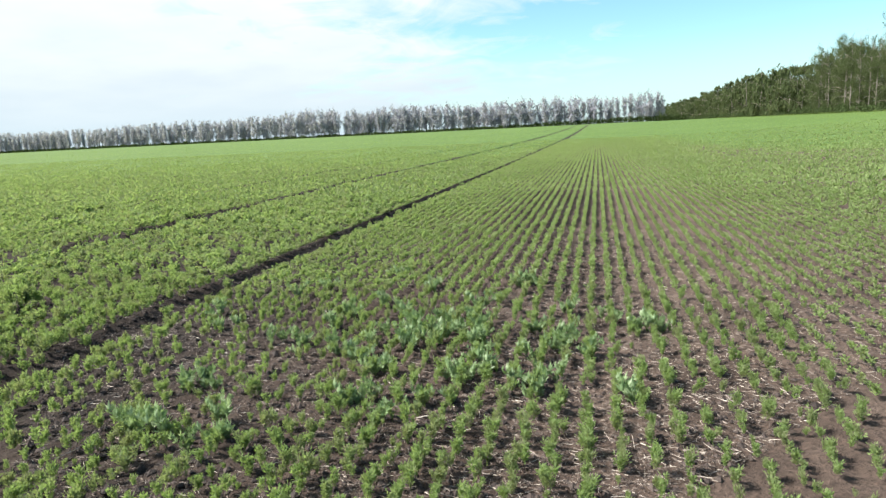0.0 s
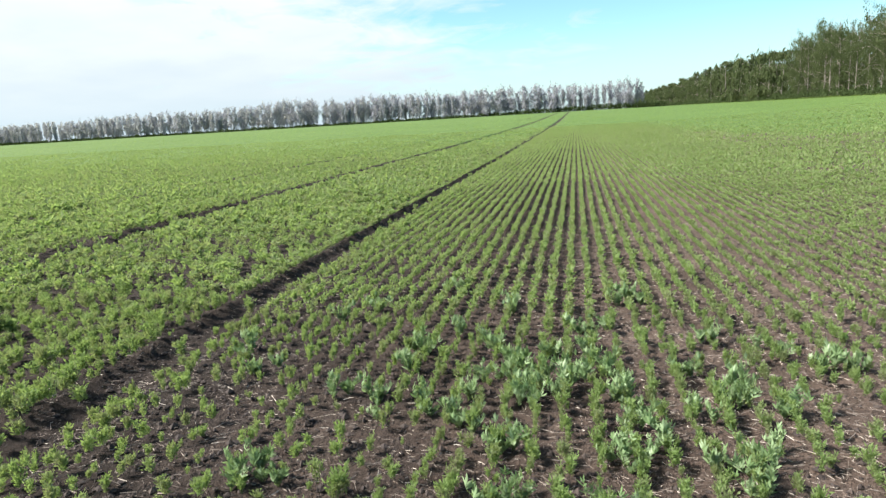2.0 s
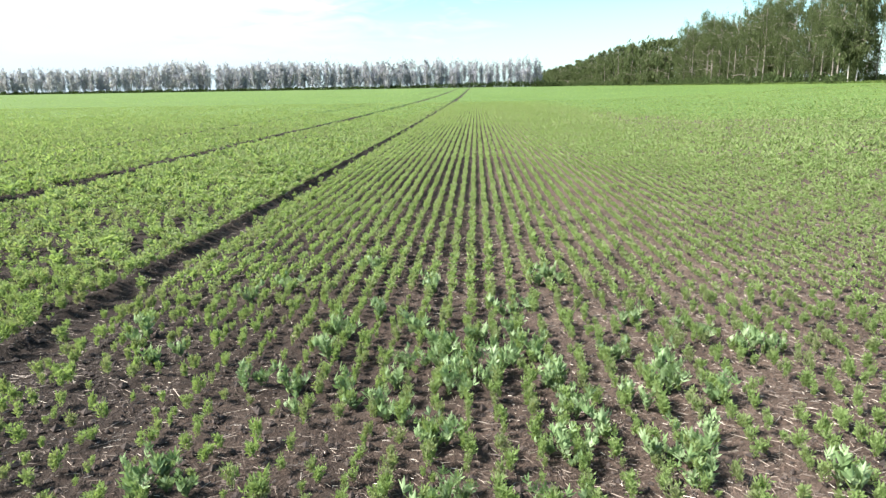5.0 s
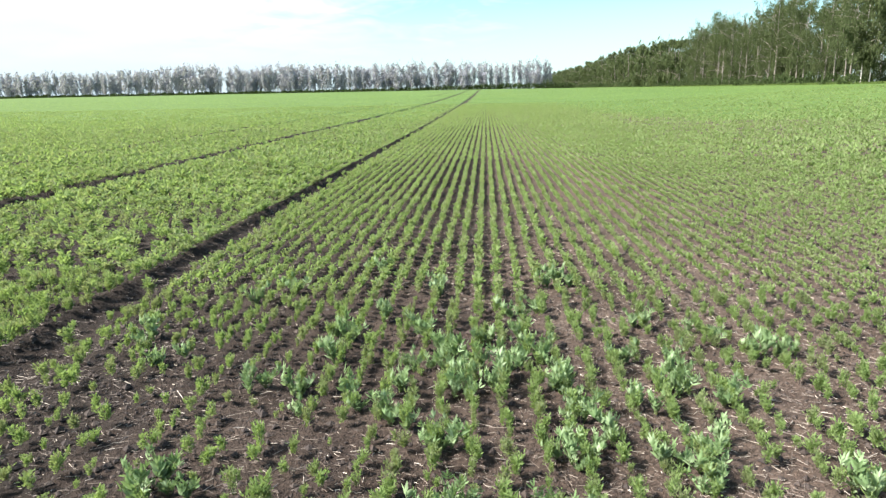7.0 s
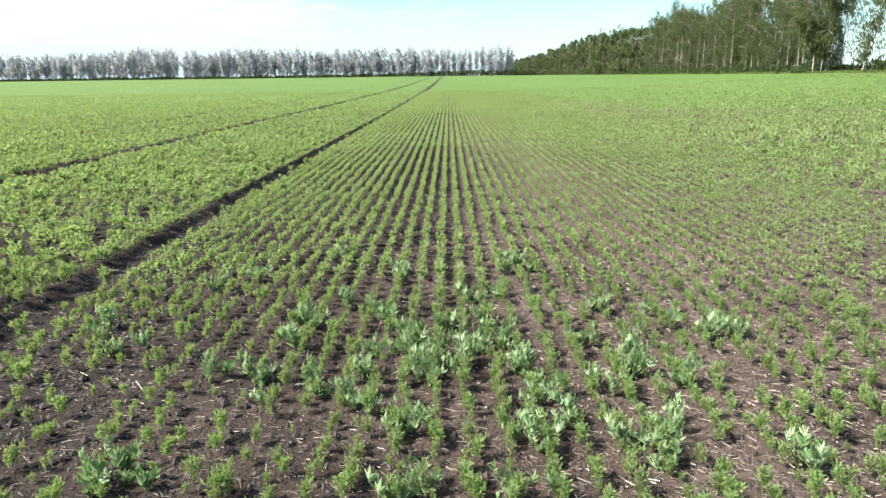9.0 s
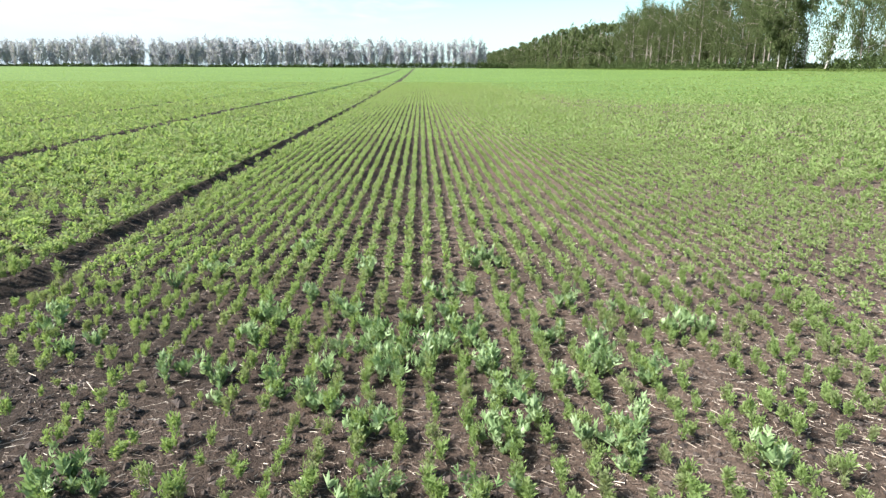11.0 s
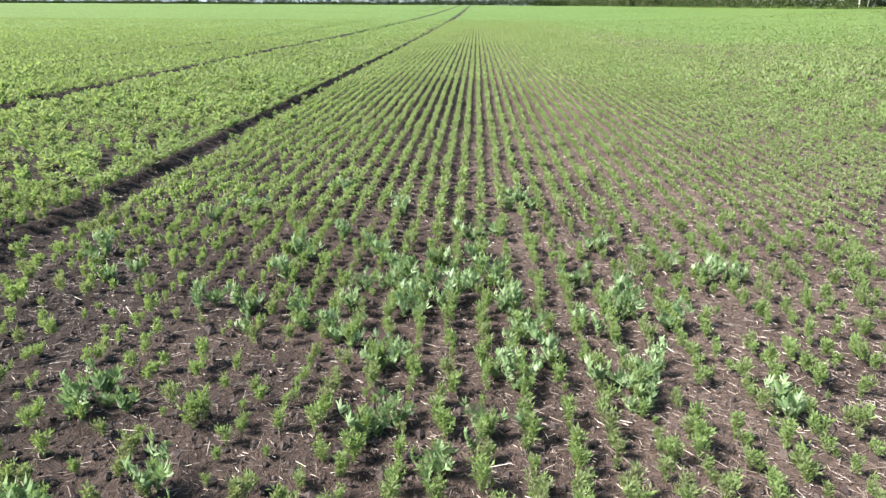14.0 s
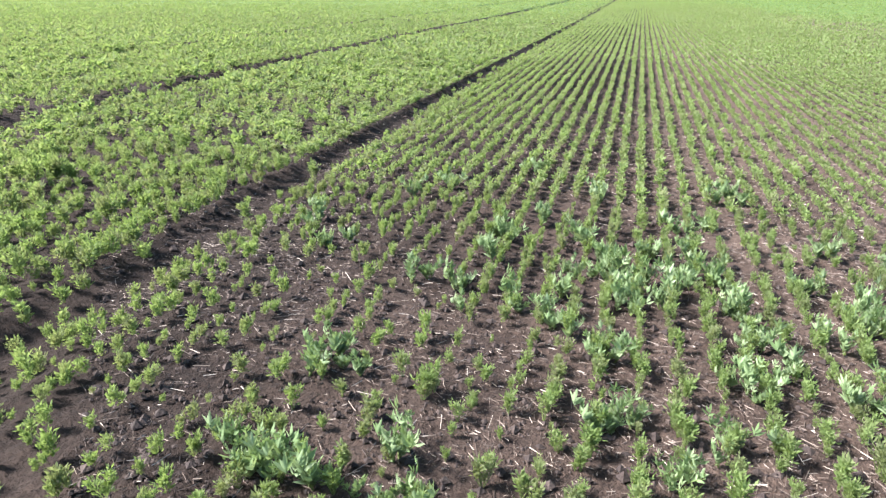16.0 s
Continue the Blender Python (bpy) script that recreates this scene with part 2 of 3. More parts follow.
SHRUB_LEAF = leaf_material("shrub_leaf", (0.026, 0.042, 0.016), (0.044, 0.066, 0.025), (0.066, 0.094, 0.037), rough=0.9, gloss=0.1, through=0.25, patch=0.3, patch_scale=0.2)
GRASS = leaf_material("verge_grass", (0.060, 0.098, 0.026), (0.085, 0.130, 0.034), (0.12, 0.160, 0.05), rough=0.9, gloss=0.1, through=0.3, patch=0.3, patch_scale=0.3)
BIRCH_BARK = bark_material("birch_bark", (0.24, 0.215, 0.185), (0.07, 0.06, 0.05), 0.46)
WHITE_BARK = bark_material("white_bark", (0.52, 0.49, 0.45), (0.10, 0.085, 0.075), 0.40)
TWIG_BARK = bark_material("twig_bark", (0.27, 0.235, 0.20), (0.11, 0.09, 0.075), 0.45)
# far bark lightened for the same distance haze
HAZED_POPLAR_BARK = bark_material("hazed_poplar_bark", (0.55, 0.53, 0.54), (0.14, 0.13, 0.13), 0.42)

rng = np.random.default_rng(7)


# ---- mesh helpers ----
def mesh_from(name, verts, faces, mat, smooth=False):
    """A mesh from an array of points and a list of arrays of faces (triangles or quads)."""
    me = bpy.data.meshes.new(name)
    verts = np.asarray(verts, dtype=np.float32)
    faces = [np.asarray(f, dtype=np.int32) for f in (faces if isinstance(faces, list) else [faces]) if len(f)]
    loops = np.concatenate([f.ravel() for f in faces])
    sizes = np.concatenate([np.full(len(f), f.shape[1], dtype=np.int32) for f in faces])
    starts = np.concatenate(([0], np.cumsum(sizes)[:-1])).astype(np.int32)
    me.vertices.add(len(verts))
    me.vertices.foreach_set("co", verts.ravel())
    me.loops.add(len(loops))
    me.loops.foreach_set("vertex_index", loops)
    me.polygons.add(len(sizes))
    me.polygons.foreach_set("loop_start", starts)
    me.polygons.foreach_set("loop_total", sizes)
    me.polygons.foreach_set("use_smooth", np.full(len(sizes), smooth, dtype=bool))
    me.materials.append(mat)
    me.update(calc_edges=True)
    return me


def tube(points, radii, sides=6):
    """A tapered tube through points: its verts and quads."""
    pts = np.asarray(points, dtype=float)
    d = np.gradient(pts, axis=0)
    d /= np.linalg.norm(d, axis=1)[:, None] + 1e-9
    ref = np.where(np.abs(d[:, 2:3]) > 0.8, np.array([[1.0, 0, 0]]), np.array([[0, 0, 1.0]]))
    u = np.cross(d, ref)
    u /= np.linalg.norm(u, axis=1)[:, None] + 1e-9
    w = np.cross(d, u)
    a = np.linspace(0, 2 * np.pi, sides, endpoint=False)
    v = pts[:, None, :] + np.asarray(radii)[:, None, None] * (np.cos(a)[None, :, None] * u[:, None, :] + np.sin(a)[None, :, None] * w[:, None, :])
    n = len(pts)
    i, j = np.meshgrid(np.arange(n - 1), np.arange(sides), indexing="ij")
    k = (j + 1) % sides
    f = np.stack((i * sides + j, i * sides + k, (i + 1) * sides + k, (i + 1) * sides + j), axis=-1).reshape(-1, 4)
    return v.reshape(-1, 3), f


def merge(pieces):
    vs, fs, o = [], [], 0
    for v, f in pieces:
        vs.append(v)
        fs.append(np.asarray(f) + o)
        o += len(v)
    return np.concatenate(vs), np.concatenate(fs)


def joined(tubes, sides):
    """Tubes that grow out of one foot: they share the first one's lowest ring."""
    v, f = merge(tubes)
    o = 0
    for tv, _ in tubes:
        f = np.where((f >= o) & (f < o + sides), f - o, f)
        o += len(tv)
    return v, f


def unit(v):
    return v / (np.linalg.norm(v, axis=-1, keepdims=True) + 1e-9)


def blades(base, direction, length, width, r):
    """Pointed leaf blades, four corners each: base, two sides, tip, slightly folded along the rib."""
    n = len(base)
    d = unit(direction)
    side = unit(np.cross(d, r.normal(size=(n, 3))))
    up = np.cross(side, d)
    L, W = np.reshape(length, (-1, 1)), np.reshape(width, (-1, 1))
    mid = base + d * L * 0.45
    v = np.stack((base, mid + side * W * 0.5 + up * W * 0.22, base + d * L, mid - side * W * 0.5 + up * W * 0.22), axis=1)
    i = np.arange(n)[:, None] * 4
    f = np.concatenate((i + np.array([[0, 1, 2]]), i + np.array([[0, 2, 3]])))
    # leaves share their rib, so each stays one island
    return v.reshape(-1, 3), f


def smooth01(a, b, x):
    t = np.clip((x - a) / (b - a), 0.0, 1.0)
    return t * t * (3 - 2 * t)


def part(name, me, parent, label=""):
    ob = new(name, me)
    ob.parent = parent
    if label:
        tagged(ob, label)
    return ob


# ---- the lie of the land ----
RUT_1, RUT_2, RUT_3 = -2.50, -6.58, -10.3
ROW = 0.15


def rut_x(k, y):
    """Middle of the wheel ruts; they drift a little away from the rows."""
    y = np.clip(y, -50, 90)
    return (RUT_1 - 0.002 * y, RUT_2 - 0.008 * y, RUT_3 - 0.02 * y)[k]


def land(x, y):
    right = 1.5 * smooth01(8, 56, x)
    far = 2.9 * smooth01(40, 400, y)
    return right + far * (1 - 0.4 * right)


def rut_depth(x, y):
    """Ruts: a steep wall on the left, a floor, a gentle rise on the right."""
    d = 0.0
    for k, deep in ((0, 0.06), (1, 0.09), (2, 0.06)):
        u = x - rut_x(k, y) + 0.03 * wave(x * 0.3, y, 5.0, 81 + k) + 0.012 * wave(x, y, 19.0, 85)
        wall = smooth01(-0.36, -0.16, u)
        rise = 1 - smooth01(-0.05, 0.35, u)
        lip = 0.006 * np.exp(-((u + 0.36) / 0.07) ** 2)
        d = d + deep * wall * rise - lip * (k < 2)
    return d


def wave(x, y, s, seed):
    """Cheap smooth unevenness made of sines."""
    r = np.random.default_rng(seed)
    out = 0.0
    for i in range(7):
        a, ph, f = r.uniform(0, 6.28), r.uniform(0, 6.28), s * r.uniform(0.5, 2.0)
        out = out + np.sin((x * math.cos(a) + y * math.sin(a)) * f + ph)
    return out / 7


def ground_z(x, y, fine=True):
    z = land(x, y) - rut_depth(x, y)
    near = 1 - smooth01(14, 40, np.hypot(x, y - 3))
    z = z + 0.012 * wave(x, y, 2.3, 3) * near
    if fine:
        z = z + near * (0.007 * wave(x, y, 14, 4) + 0.006 * wave(x, y, 45, 5) + 0.005 * np.cos(2 * np.pi * (x - 0.006) / ROW))
    return z


def steps(spans):
    out = []
    for a, b, s in spans:
        out.append(np.arange(a, b, s))
    return np.concatenate(out + [[spans[-1][1]]])


def grid_mesh(name, xs, ys, z, mat):
    X, Y = np.meshgrid(xs, ys)
    v = np.stack((X, Y, z(X, Y)), axis=-1).reshape(-1, 3)
    nx, ny = len(xs), len(ys)
    i, j = np.meshgrid(np.arange(ny - 1), np.arange(nx - 1), indexing="ij")
    a = i * nx + j
    f = np.stack((a, a + 1, a + nx + 1, a + nx), axis=-1).reshape(-1, 4)
    return mesh_from(name, v, f, mat, True)


gx = steps(((-3000, -400, 200), (-400, -60, 20), (-60, -12, 2), (-12, -7.4, 0.2), (-7.4, -6.2, 0.06), (-6.2, -3.3, 0.1), (-3.3, 3.2, 0.038),
            (3.2, 8, 0.12), (8, 20, 1), (20, 80, 4), (80, 400, 20), (400, 3000, 200)))
gy = steps(((-3000, -400, 200), (-400, -40, 20), (-40, -4, 2), (-4, 0.9, 0.2), (0.9, 7.0, 0.038), (7.0, 14, 0.1), (14, 40, 0.5), (40, 120, 4),
            (120, 500, 12), (500, 3000, 150)))


def sheet_z(x, y):
    jit = 0.013 * (np.random.default_rng(11).random(x.shape) - 0.5) * (np.hypot(x, y - 3) < 9)
    return ground_z(x, y) + jit


ground = new("ground", grid_mesh("ground", gx, gy, sheet_z, SOIL))
tagged(ground, "dark brown bare field soil with wheel ruts, straw flecks and low ridges", "ground", kind="structure")

# ---- the crop ----
def stand(x, y):
    """How thickly the crop stands, 0 to about 1: thin patches near the path's foot, none in the ruts."""
    s = 0.80 + 0.35 * wave(x, y, 1.1, 21) + 0.2 * wave(x, y, 4.0, 22)
    s = s - 0.10 * np.exp(-(((x + 0.35) / 0.6) ** 2 + ((y - 2.2) / 0.8) ** 2))
    s = s - 0.20 * np.exp(-(((x + 1.6) / 0.8) ** 2 + ((y - 2.6) / 1.6) ** 2))
    s = np.where(x < -2.7, s + 0.48, s + 0.10 * smooth01(3.0, 6.0, x) * smooth01(5, 11, y))
    s = s + 0.38 * smooth01(4, 9, y) * (x > -3.0) * (x < 5.0)
    for k, deep in ((0, 1.0), (1, 1.0), (2, 0.9)):
        u = x - rut_x(k, y) + 0.03 * wave(x * 0.3, y, 5.0, 81 + k) + 0.04 * wave(x, y, 11.0, 86)
        bare = smooth01((-0.33, -0.38, -0.32)[k], (-0.22, -0.24, -0.18)[k], u + 0.001 * np.clip(y - 15, 0, 60)) * (1 - smooth01((-0.12, 0.05, 0.08)[k], (0.12, 0.36, 0.34)[k] + 0.002 * np.clip(y - 15, 0, 60), u))
        s = s * (1 - deep * (0.96 - 0.22 * (1 - smooth01(2.2, 4.0, y)) * (k == 0)) * bare)
    return s


def closed(x, y):
    """0 where the rows stand open, 1 where the crop closes over them."""
    return np.where(x < -2.9, 1.0, smooth01(3.0, 7.0, x - 0.04 * y))


def seed_rows(x0, x1, y0, y1, pitch, r, wander=0.009):
    """Places of plants in drilled rows along y."""
    k = np.arange(math.ceil((x0 - 0.006) / ROW), math.floor((x1 - 0.006) / ROW) + 1)
    m = int((y1 - y0) / pitch)
    K, J = np.meshgrid(k, np.arange(m), indexing="ij")
    x = 0.006 + K * ROW + r.normal(0, wander, K.shape) * (1 + 3.0 * smooth01(4.5, 9.0, K * ROW))
    y = y0 + (J + r.random(K.shape)) * pitch
    x, y = x.ravel(), y.ravel()
    left = x < -3.0                                     # left of the ruts the rows are closed and blurred
    x = x + left * r.normal(0, 0.040, x.shape)
    keep = (r.random(x.shape) < stand(x, y)) & (y < y1)
    return x[keep], y[keep]


def clumps(x, y, size):
    """Plants grow in stronger and weaker bunches, above all off the open rows."""
    size = size * (1 - 0.22 * smooth01(0.3, 2.0, x) * (1 - smooth01(4, 7, x)) * (1 - smooth01(9, 16, y)))
    return size * (1 + (0.25 + 0.45 * (x < -2.8) + 0.48 * smooth01(2.5, 7, x)) * wave(x, y, 6.5, 24))


def in_view(x, y, margin=0.6):
    """The wedge of the field towards which the path looks."""
    return (x > -1.22 * (y + 1.0) - margin) & (x < 0.78 * (y + 1.2) + margin)


def seedling_template(r, stems, leaves, leaf, tall):
    """One seedling about the origin: fine leaflets up thin stems."""
    pieces, stem_pieces = [], []
    for s in range(stems):
        a, lean = r.uniform(0, 6.28), r.uniform(0.05, 0.62)
        h = tall * r.uniform(0.65, 1.15)
        top = np.array((math.cos(a) * lean * h * 0.75, math.sin(a) * lean * h * 0.75, h))
        foot = np.zeros(3)
        t = np.linspace(0, 1, 4)[:, None]
        pts = foot + (top - foot) * t + np.array((0, 0, 0.15 * h)) * (t * (1 - t))
        stem_pieces.append(tube(pts - np.array((0, 0, 0.012)), (0.0016, 0.0014, 0.0012, 0.0008), 3))
        u = (r.random(leaves) ** 0.7 * 0.85 + 0.15)[:, None]
        base = foot + (top - foot) * u + np.array((0, 0, 0.15 * h)) * (u * (1 - u))
        ang = r.uniform(0, 6.28, leaves)
        d = np.stack((np.cos(ang), np.sin(ang), r.uniform(0.3, 2.0, leaves) * (1.0 if leaves > 20 else 0.6)), axis=1)
        # leaflets sit out along short stalks
        base = base + unit(d) * r.uniform(0.0, 0.016, leaves)[:, None]
        pieces.append(blades(base, d, leaf * r.uniform(0.7, 1.3, leaves), leaf * (0.37 if leaves > 20 else 0.50) * r.uniform(0.8, 1.3, leaves), r))
    return merge(pieces), joined(stem_pieces, 3)


def scatter(name, templates, x, y, scale, r, mat, label, category, squash=1.0, even=0.0):
    """Joins turned and sized copies of the templates, one at each place, into one mesh."""
    which = r.integers(0, len(templates), len(x))
    vs, fs, o = [], [], 0
    z = ground_z(x, y)
    for k, (v, f) in enumerate(templates):
        s = which == k
        n = int(s.sum())
        if not n:
            continue
        a = r.uniform(0, 6.28, n)
        c, q = np.cos(a)[:, None], np.sin(a)[:, None]
        tight = even * (1 - closed(x[s], y[s]))[:, None]      # in the open rows far plants stand as low even hedges
        g = (scale[s] if isinstance(scale, np.ndarray) else np.full(n, scale))[:, None] * r.uniform(0.5 + 0.32 * tight, 1.38 - 0.22 * tight)
        slim = np.where(x[s] > -2.8, squash + (1 - squash) * smooth01(6, 18, x[s]), 1.0)[:, None]
        px = (v[None, :, 0] * c - v[None, :, 1] * q) * g * slim + x[s][:, None]
        py = (v[None, :, 0] * q + v[None, :, 1] * c) * g + y[s][:, None]
        pz = v[None, :, 2] * g * (1 - 0.25 * tight) * r.uniform(0.85, 1.15, n)[:, None] + z[s][:, None]
        vs.append(np.stack((px, py, pz), axis=-1).reshape(-1, 3))
        fs.append((f[None] + (np.arange(n) * len(v))[:, None, None]).reshape(-1, f.shape[1]) + o)
        o += n * len(v)
    ob = new(name, mesh_from(name, np.concatenate(vs), np.concatenate(fs), mat))
    return tagged(ob, label, category, kind="stuff")


r = np.random.default_rng(31)
near_t = [seedling_template(r, int(r.integers(4, 8)), 31, 0.0155, 0.071) for _ in range(10)]
mid_t = [seedling_template(r, 5, 8, 0.0225, 0.056) for _ in range(8)]
mid_far_t = [seedling_template(r, 4, 5, 0.034, 0.050) for _ in range(8)]
far_t = [seedling_template(r, 2, 3, 0.055, 0.040) for _ in range(8)]
farthest_t = [seedling_template(r, 1, 4, 0.078, 0.040) for _ in range(8)]

# nearest seedlings, each a plant of its own
x, y = seed_rows(-2.4, 2.6, 0.5, 4.8, 0.050, r, 0.015)
s = in_view(x, y)
x, y = x[s], y[s]
single = (np.abs(x - 0.1) < 1.3) & (y > 1.3)
order = np.argsort(y + 10 * ~single)[:300]
picked = np.zeros(len(x), dtype=bool)
picked[order] = True
picked &= single
masters = []
for (lv, lf), (sv, sf) in near_t:
    ob = new("crop_seedling")
    part("stem", mesh_from("seedling_stem", sv, sf, STEM), ob, "thin branching green stem")
    part("foliage", mesh_from("seedling_foliage", lv, lf, CROP), ob, "feathery bright green leaflets")
    tagged(ob, "young green crop seedling with feathery leaflets in dark soil", "plant", "crop seedlings in drilled rows")
    masters.append(ob)
zz = ground_z(x, y)
for i, k in enumerate(np.flatnonzero(picked)):
    m = pose(x[k], y[k], zz[k], 0, 0, r.uniform(0, 360))
    g = 0.44 + 0.95 * r.random() ** 0.95
    master = masters[i % len(masters)]
    if i < len(masters):
        ob = master
    else:
        ob = copy_thing(master, m)
    ob.matrix_basis = m @ Matrix.Diagonal((g, g, g * r.uniform(0.85, 1.15), 1))
rest = ~picked
leafy = [t[0] for t in near_t]
scatter("near_crop", leafy, x[rest], y[rest], 1.0, r, CROP, "dense young green crop with fine leaflets in drilled rows", "crop", 0.8)

x, y = seed_rows(-5.2, -2.4, 1.0, 5.4, 0.075, r, 0.015)
s = in_view(x, y)
scatter("near_crop", leafy, x[s], y[s], clumps(x[s], y[s], 1.3), r, CROP, "dense young green crop with fine leaflets beside the wheel rut", "crop")

left_x, left_y = seed_rows(-9.5, -2.4, 0.8, 5.4, 0.060, r)
s = in_view(left_x, left_y) & (left_x < -5.2)
right_x, right_y = seed_rows(2.6, 6.5, 1.0, 4.8, 0.060, r)
q = in_view(right_x, right_y)
x, y = seed_rows(-14, 9, 4.8, 9.0, 0.060, r)
w = in_view(x, y) & ((y > 5.4) | (x > -2.4))
x = np.concatenate((left_x[s], right_x[q], x[w]))
y = np.concatenate((left_y[s], right_y[q], y[w]))
c = closed(x, y)
w = r.random(len(x)) > c * np.where(x > 0, 0.42, 0.42)
x, y, c = x[w], y[w], c[w]
scatter("middle_crop", [t[0] for t in mid_t], x, y, clumps(x, y, 1.36) * (1 + c * np.where(x > 0, 0.18, 0.12)), r, CROP, "young green crop covering dark soil in narrow rows", "crop", 0.74, 0.4)
for y0, y1, pitch, forms, size, slim in ((9.0, 14.5, 0.058, mid_far_t, 1.50, 0.60), (14.5, 28.0, 0.066, far_t, 1.60, 0.58), (28.0, 80.0, 0.110, farthest_t, 1.62, 0.52)):
    x, y = seed_rows(-1.25 * y1, min(50.0, 0.82 * y1), y0, y1, pitch, r, 0.006)
    c = closed(x, y)
    w = in_view(x, y) & (r.random(len(x)) < (1 - c) * (1 - 0.6 * smooth01(50, 80, y)) + c * (0.70 - 0.06 * (x > 0) - 0.50 * smooth01(18, 60, y)))
    x, y, c = x[w], y[w], c[w]
    scatter("distant_crop", [t[0] for t in forms], x, y, clumps(x, y, size) * (1 + c * (np.where(x > 0, 0.04, 0.0) - np.where(x > 0, 0.34, 0.32) * smooth01(10, 32, y))), r, CROP, "bright green crop rows running away over the field", "crop", slim, 1.0)

# the field goes on beside and behind the path
x, y = seed_rows(-16, 16, -13, 7, 0.095, r)
w = ~in_view(x, y) | (y < 0.5)
close = w & (np.abs(x) < 5.5) & (y > -5.0)
scatter("surrounding_crop", [t[0] for t in mid_far_t], x[close], y[close], clumps(x[close], y[close], 1.4), r, CROP, "young green crop rows continuing round the path", "crop", 0.6)
w &= ~close & (r.random(len(x)) < 0.5)
scatter("surrounding_crop", [t[0] for t in far_t], x[w], y[w], clumps(x[w], y[w], 1.6), r, CROP, "young green crop rows continuing round the path", "crop", 0.6)

r = np.random.default_rng(41)
n = 26000
y = 50 + 170 * r.random(n) ** 1.5
x = r.uniform(-1.3, 0.82, n) * (y + 2)
w = (x < 50) & (r.random(n) < stand(x, y) + 0.1)
x, y = x[w], y[w]
scatter("far_crop", [t[0] for t in farthest_t], x, y, 1.0 + 0.004 * (y - 50), r, CROP, "pale green crop closing over the soil far off", "crop")


def canopy_z(x, y):
    z = ground_z(x, y, False) + 0.064 + 0.03 * wave(x, y, 2.6, 51) + 0.05 * wave(x, y, 0.9, 53)
    open_rows = smooth01(-3.4, -2.7, x) * (1 - smooth01(2.5, 12.0, x - 0.03 * y))
    start = 9 + 6 * smooth01(-2.0, -4.0, x) + 31 * open_rows + 4.0 * wave(x, y, 0.35, 52)
    near = (1 - smooth01(-9, 40, y - start)) * smooth01(-26, -9, y) * (1 - smooth01(22, 46, np.abs(x))) * 0.14                # sinks under the soil where the rows stand open
    for k, deep in ((0, 0.15), (1, 0.15), (2, 0.11)):
        u = x - rut_x(k, y)
        z = z - deep * np.exp(-(u / (0.25 + 0.0012 * np.clip(y - 15, 0, 60))) ** 2)
    return z - near


cx = steps(((-700, -100, 20), (-100, -12, 1.5), (-12, -1.2, 0.09), (-1.2, 10, 0.4), (10, 50.5, 1.5)))
cy = steps(((-300, -30, 15), (-30, 16, 1.0), (16, 70, 0.6), (70, 150, 1.2), (150, 648, 6)))
canopy = new("crop_canopy", grid_mesh("crop_canopy", cx, cy, canopy_z, CANOPY))
tagged(canopy, "even bright green crop reaching to the tree belts", "crop", kind="stuff")

# ---- large broadleaf weeds among the crop ----
def leaflet(L, W, curl, foot, turn, lift):
    """A broad pointed leaflet with a folded rib, in five cross-sections, set at foot."""
    t = np.array((0.0, 0.2, 0.45, 0.75, 1.0))
    wd = np.array((0.06, 0.75, 1.0, 0.62, 0.03)) * W * 0.5
    v = []
    for tt, ww in zip(t, wd):
        z0 = -curl * L * tt ** 2
        v += [(L * tt, -ww, z0 + ww * 0.45), (L * tt, 0, z0), (L * tt, ww, z0 + ww * 0.45)]
    f = [(a * 3 + b, a * 3 + 3 + b, a * 3 + 4 + b, a * 3 + 1 + b) for a in range(4) for b in range(2)]
    m = np.array(pose(0, 0, 0, 0, 0, turn) @ pose(0, 0, 0, 0, -lift, 0))[:3, :3]
    return np.array(v) @ m.T + np.array(foot), np.array(f)


leaf_forms = []
r = np.random.default_rng(61)
for _ in range(5):
    # a compound leaf: a short stalk, two clasping leaflets at its foot, a pair above and one at the tip
    stalk = 0.024 * r.uniform(0.85, 1.2)
    pieces = [tube(np.array(((0, 0, 0), (stalk * 0.5, 0, 0.002), (stalk, 0, 0.0))), (0.0012, 0.001, 0.0008), 4)]
    for at, turn, size in ((0.0, 42, 1.0), (0.0, -42, 1.0), (stalk * 0.6, 34, 0.95), (stalk * 0.6, -34, 0.95), (stalk * 0.97, 0, 0.9)):
        pieces.append(leaflet(0.046 * size * r.uniform(0.8, 1.2), 0.0128 * size * r.uniform(0.85, 1.25), r.uniform(-0.1, 0.3),
                              (at, 0, 0), turn + r.normal(0, 8), r.uniform(10, 45)))
    leaf_forms.append(mesh_from("weed_leaf", *merge(pieces), WEED, True))


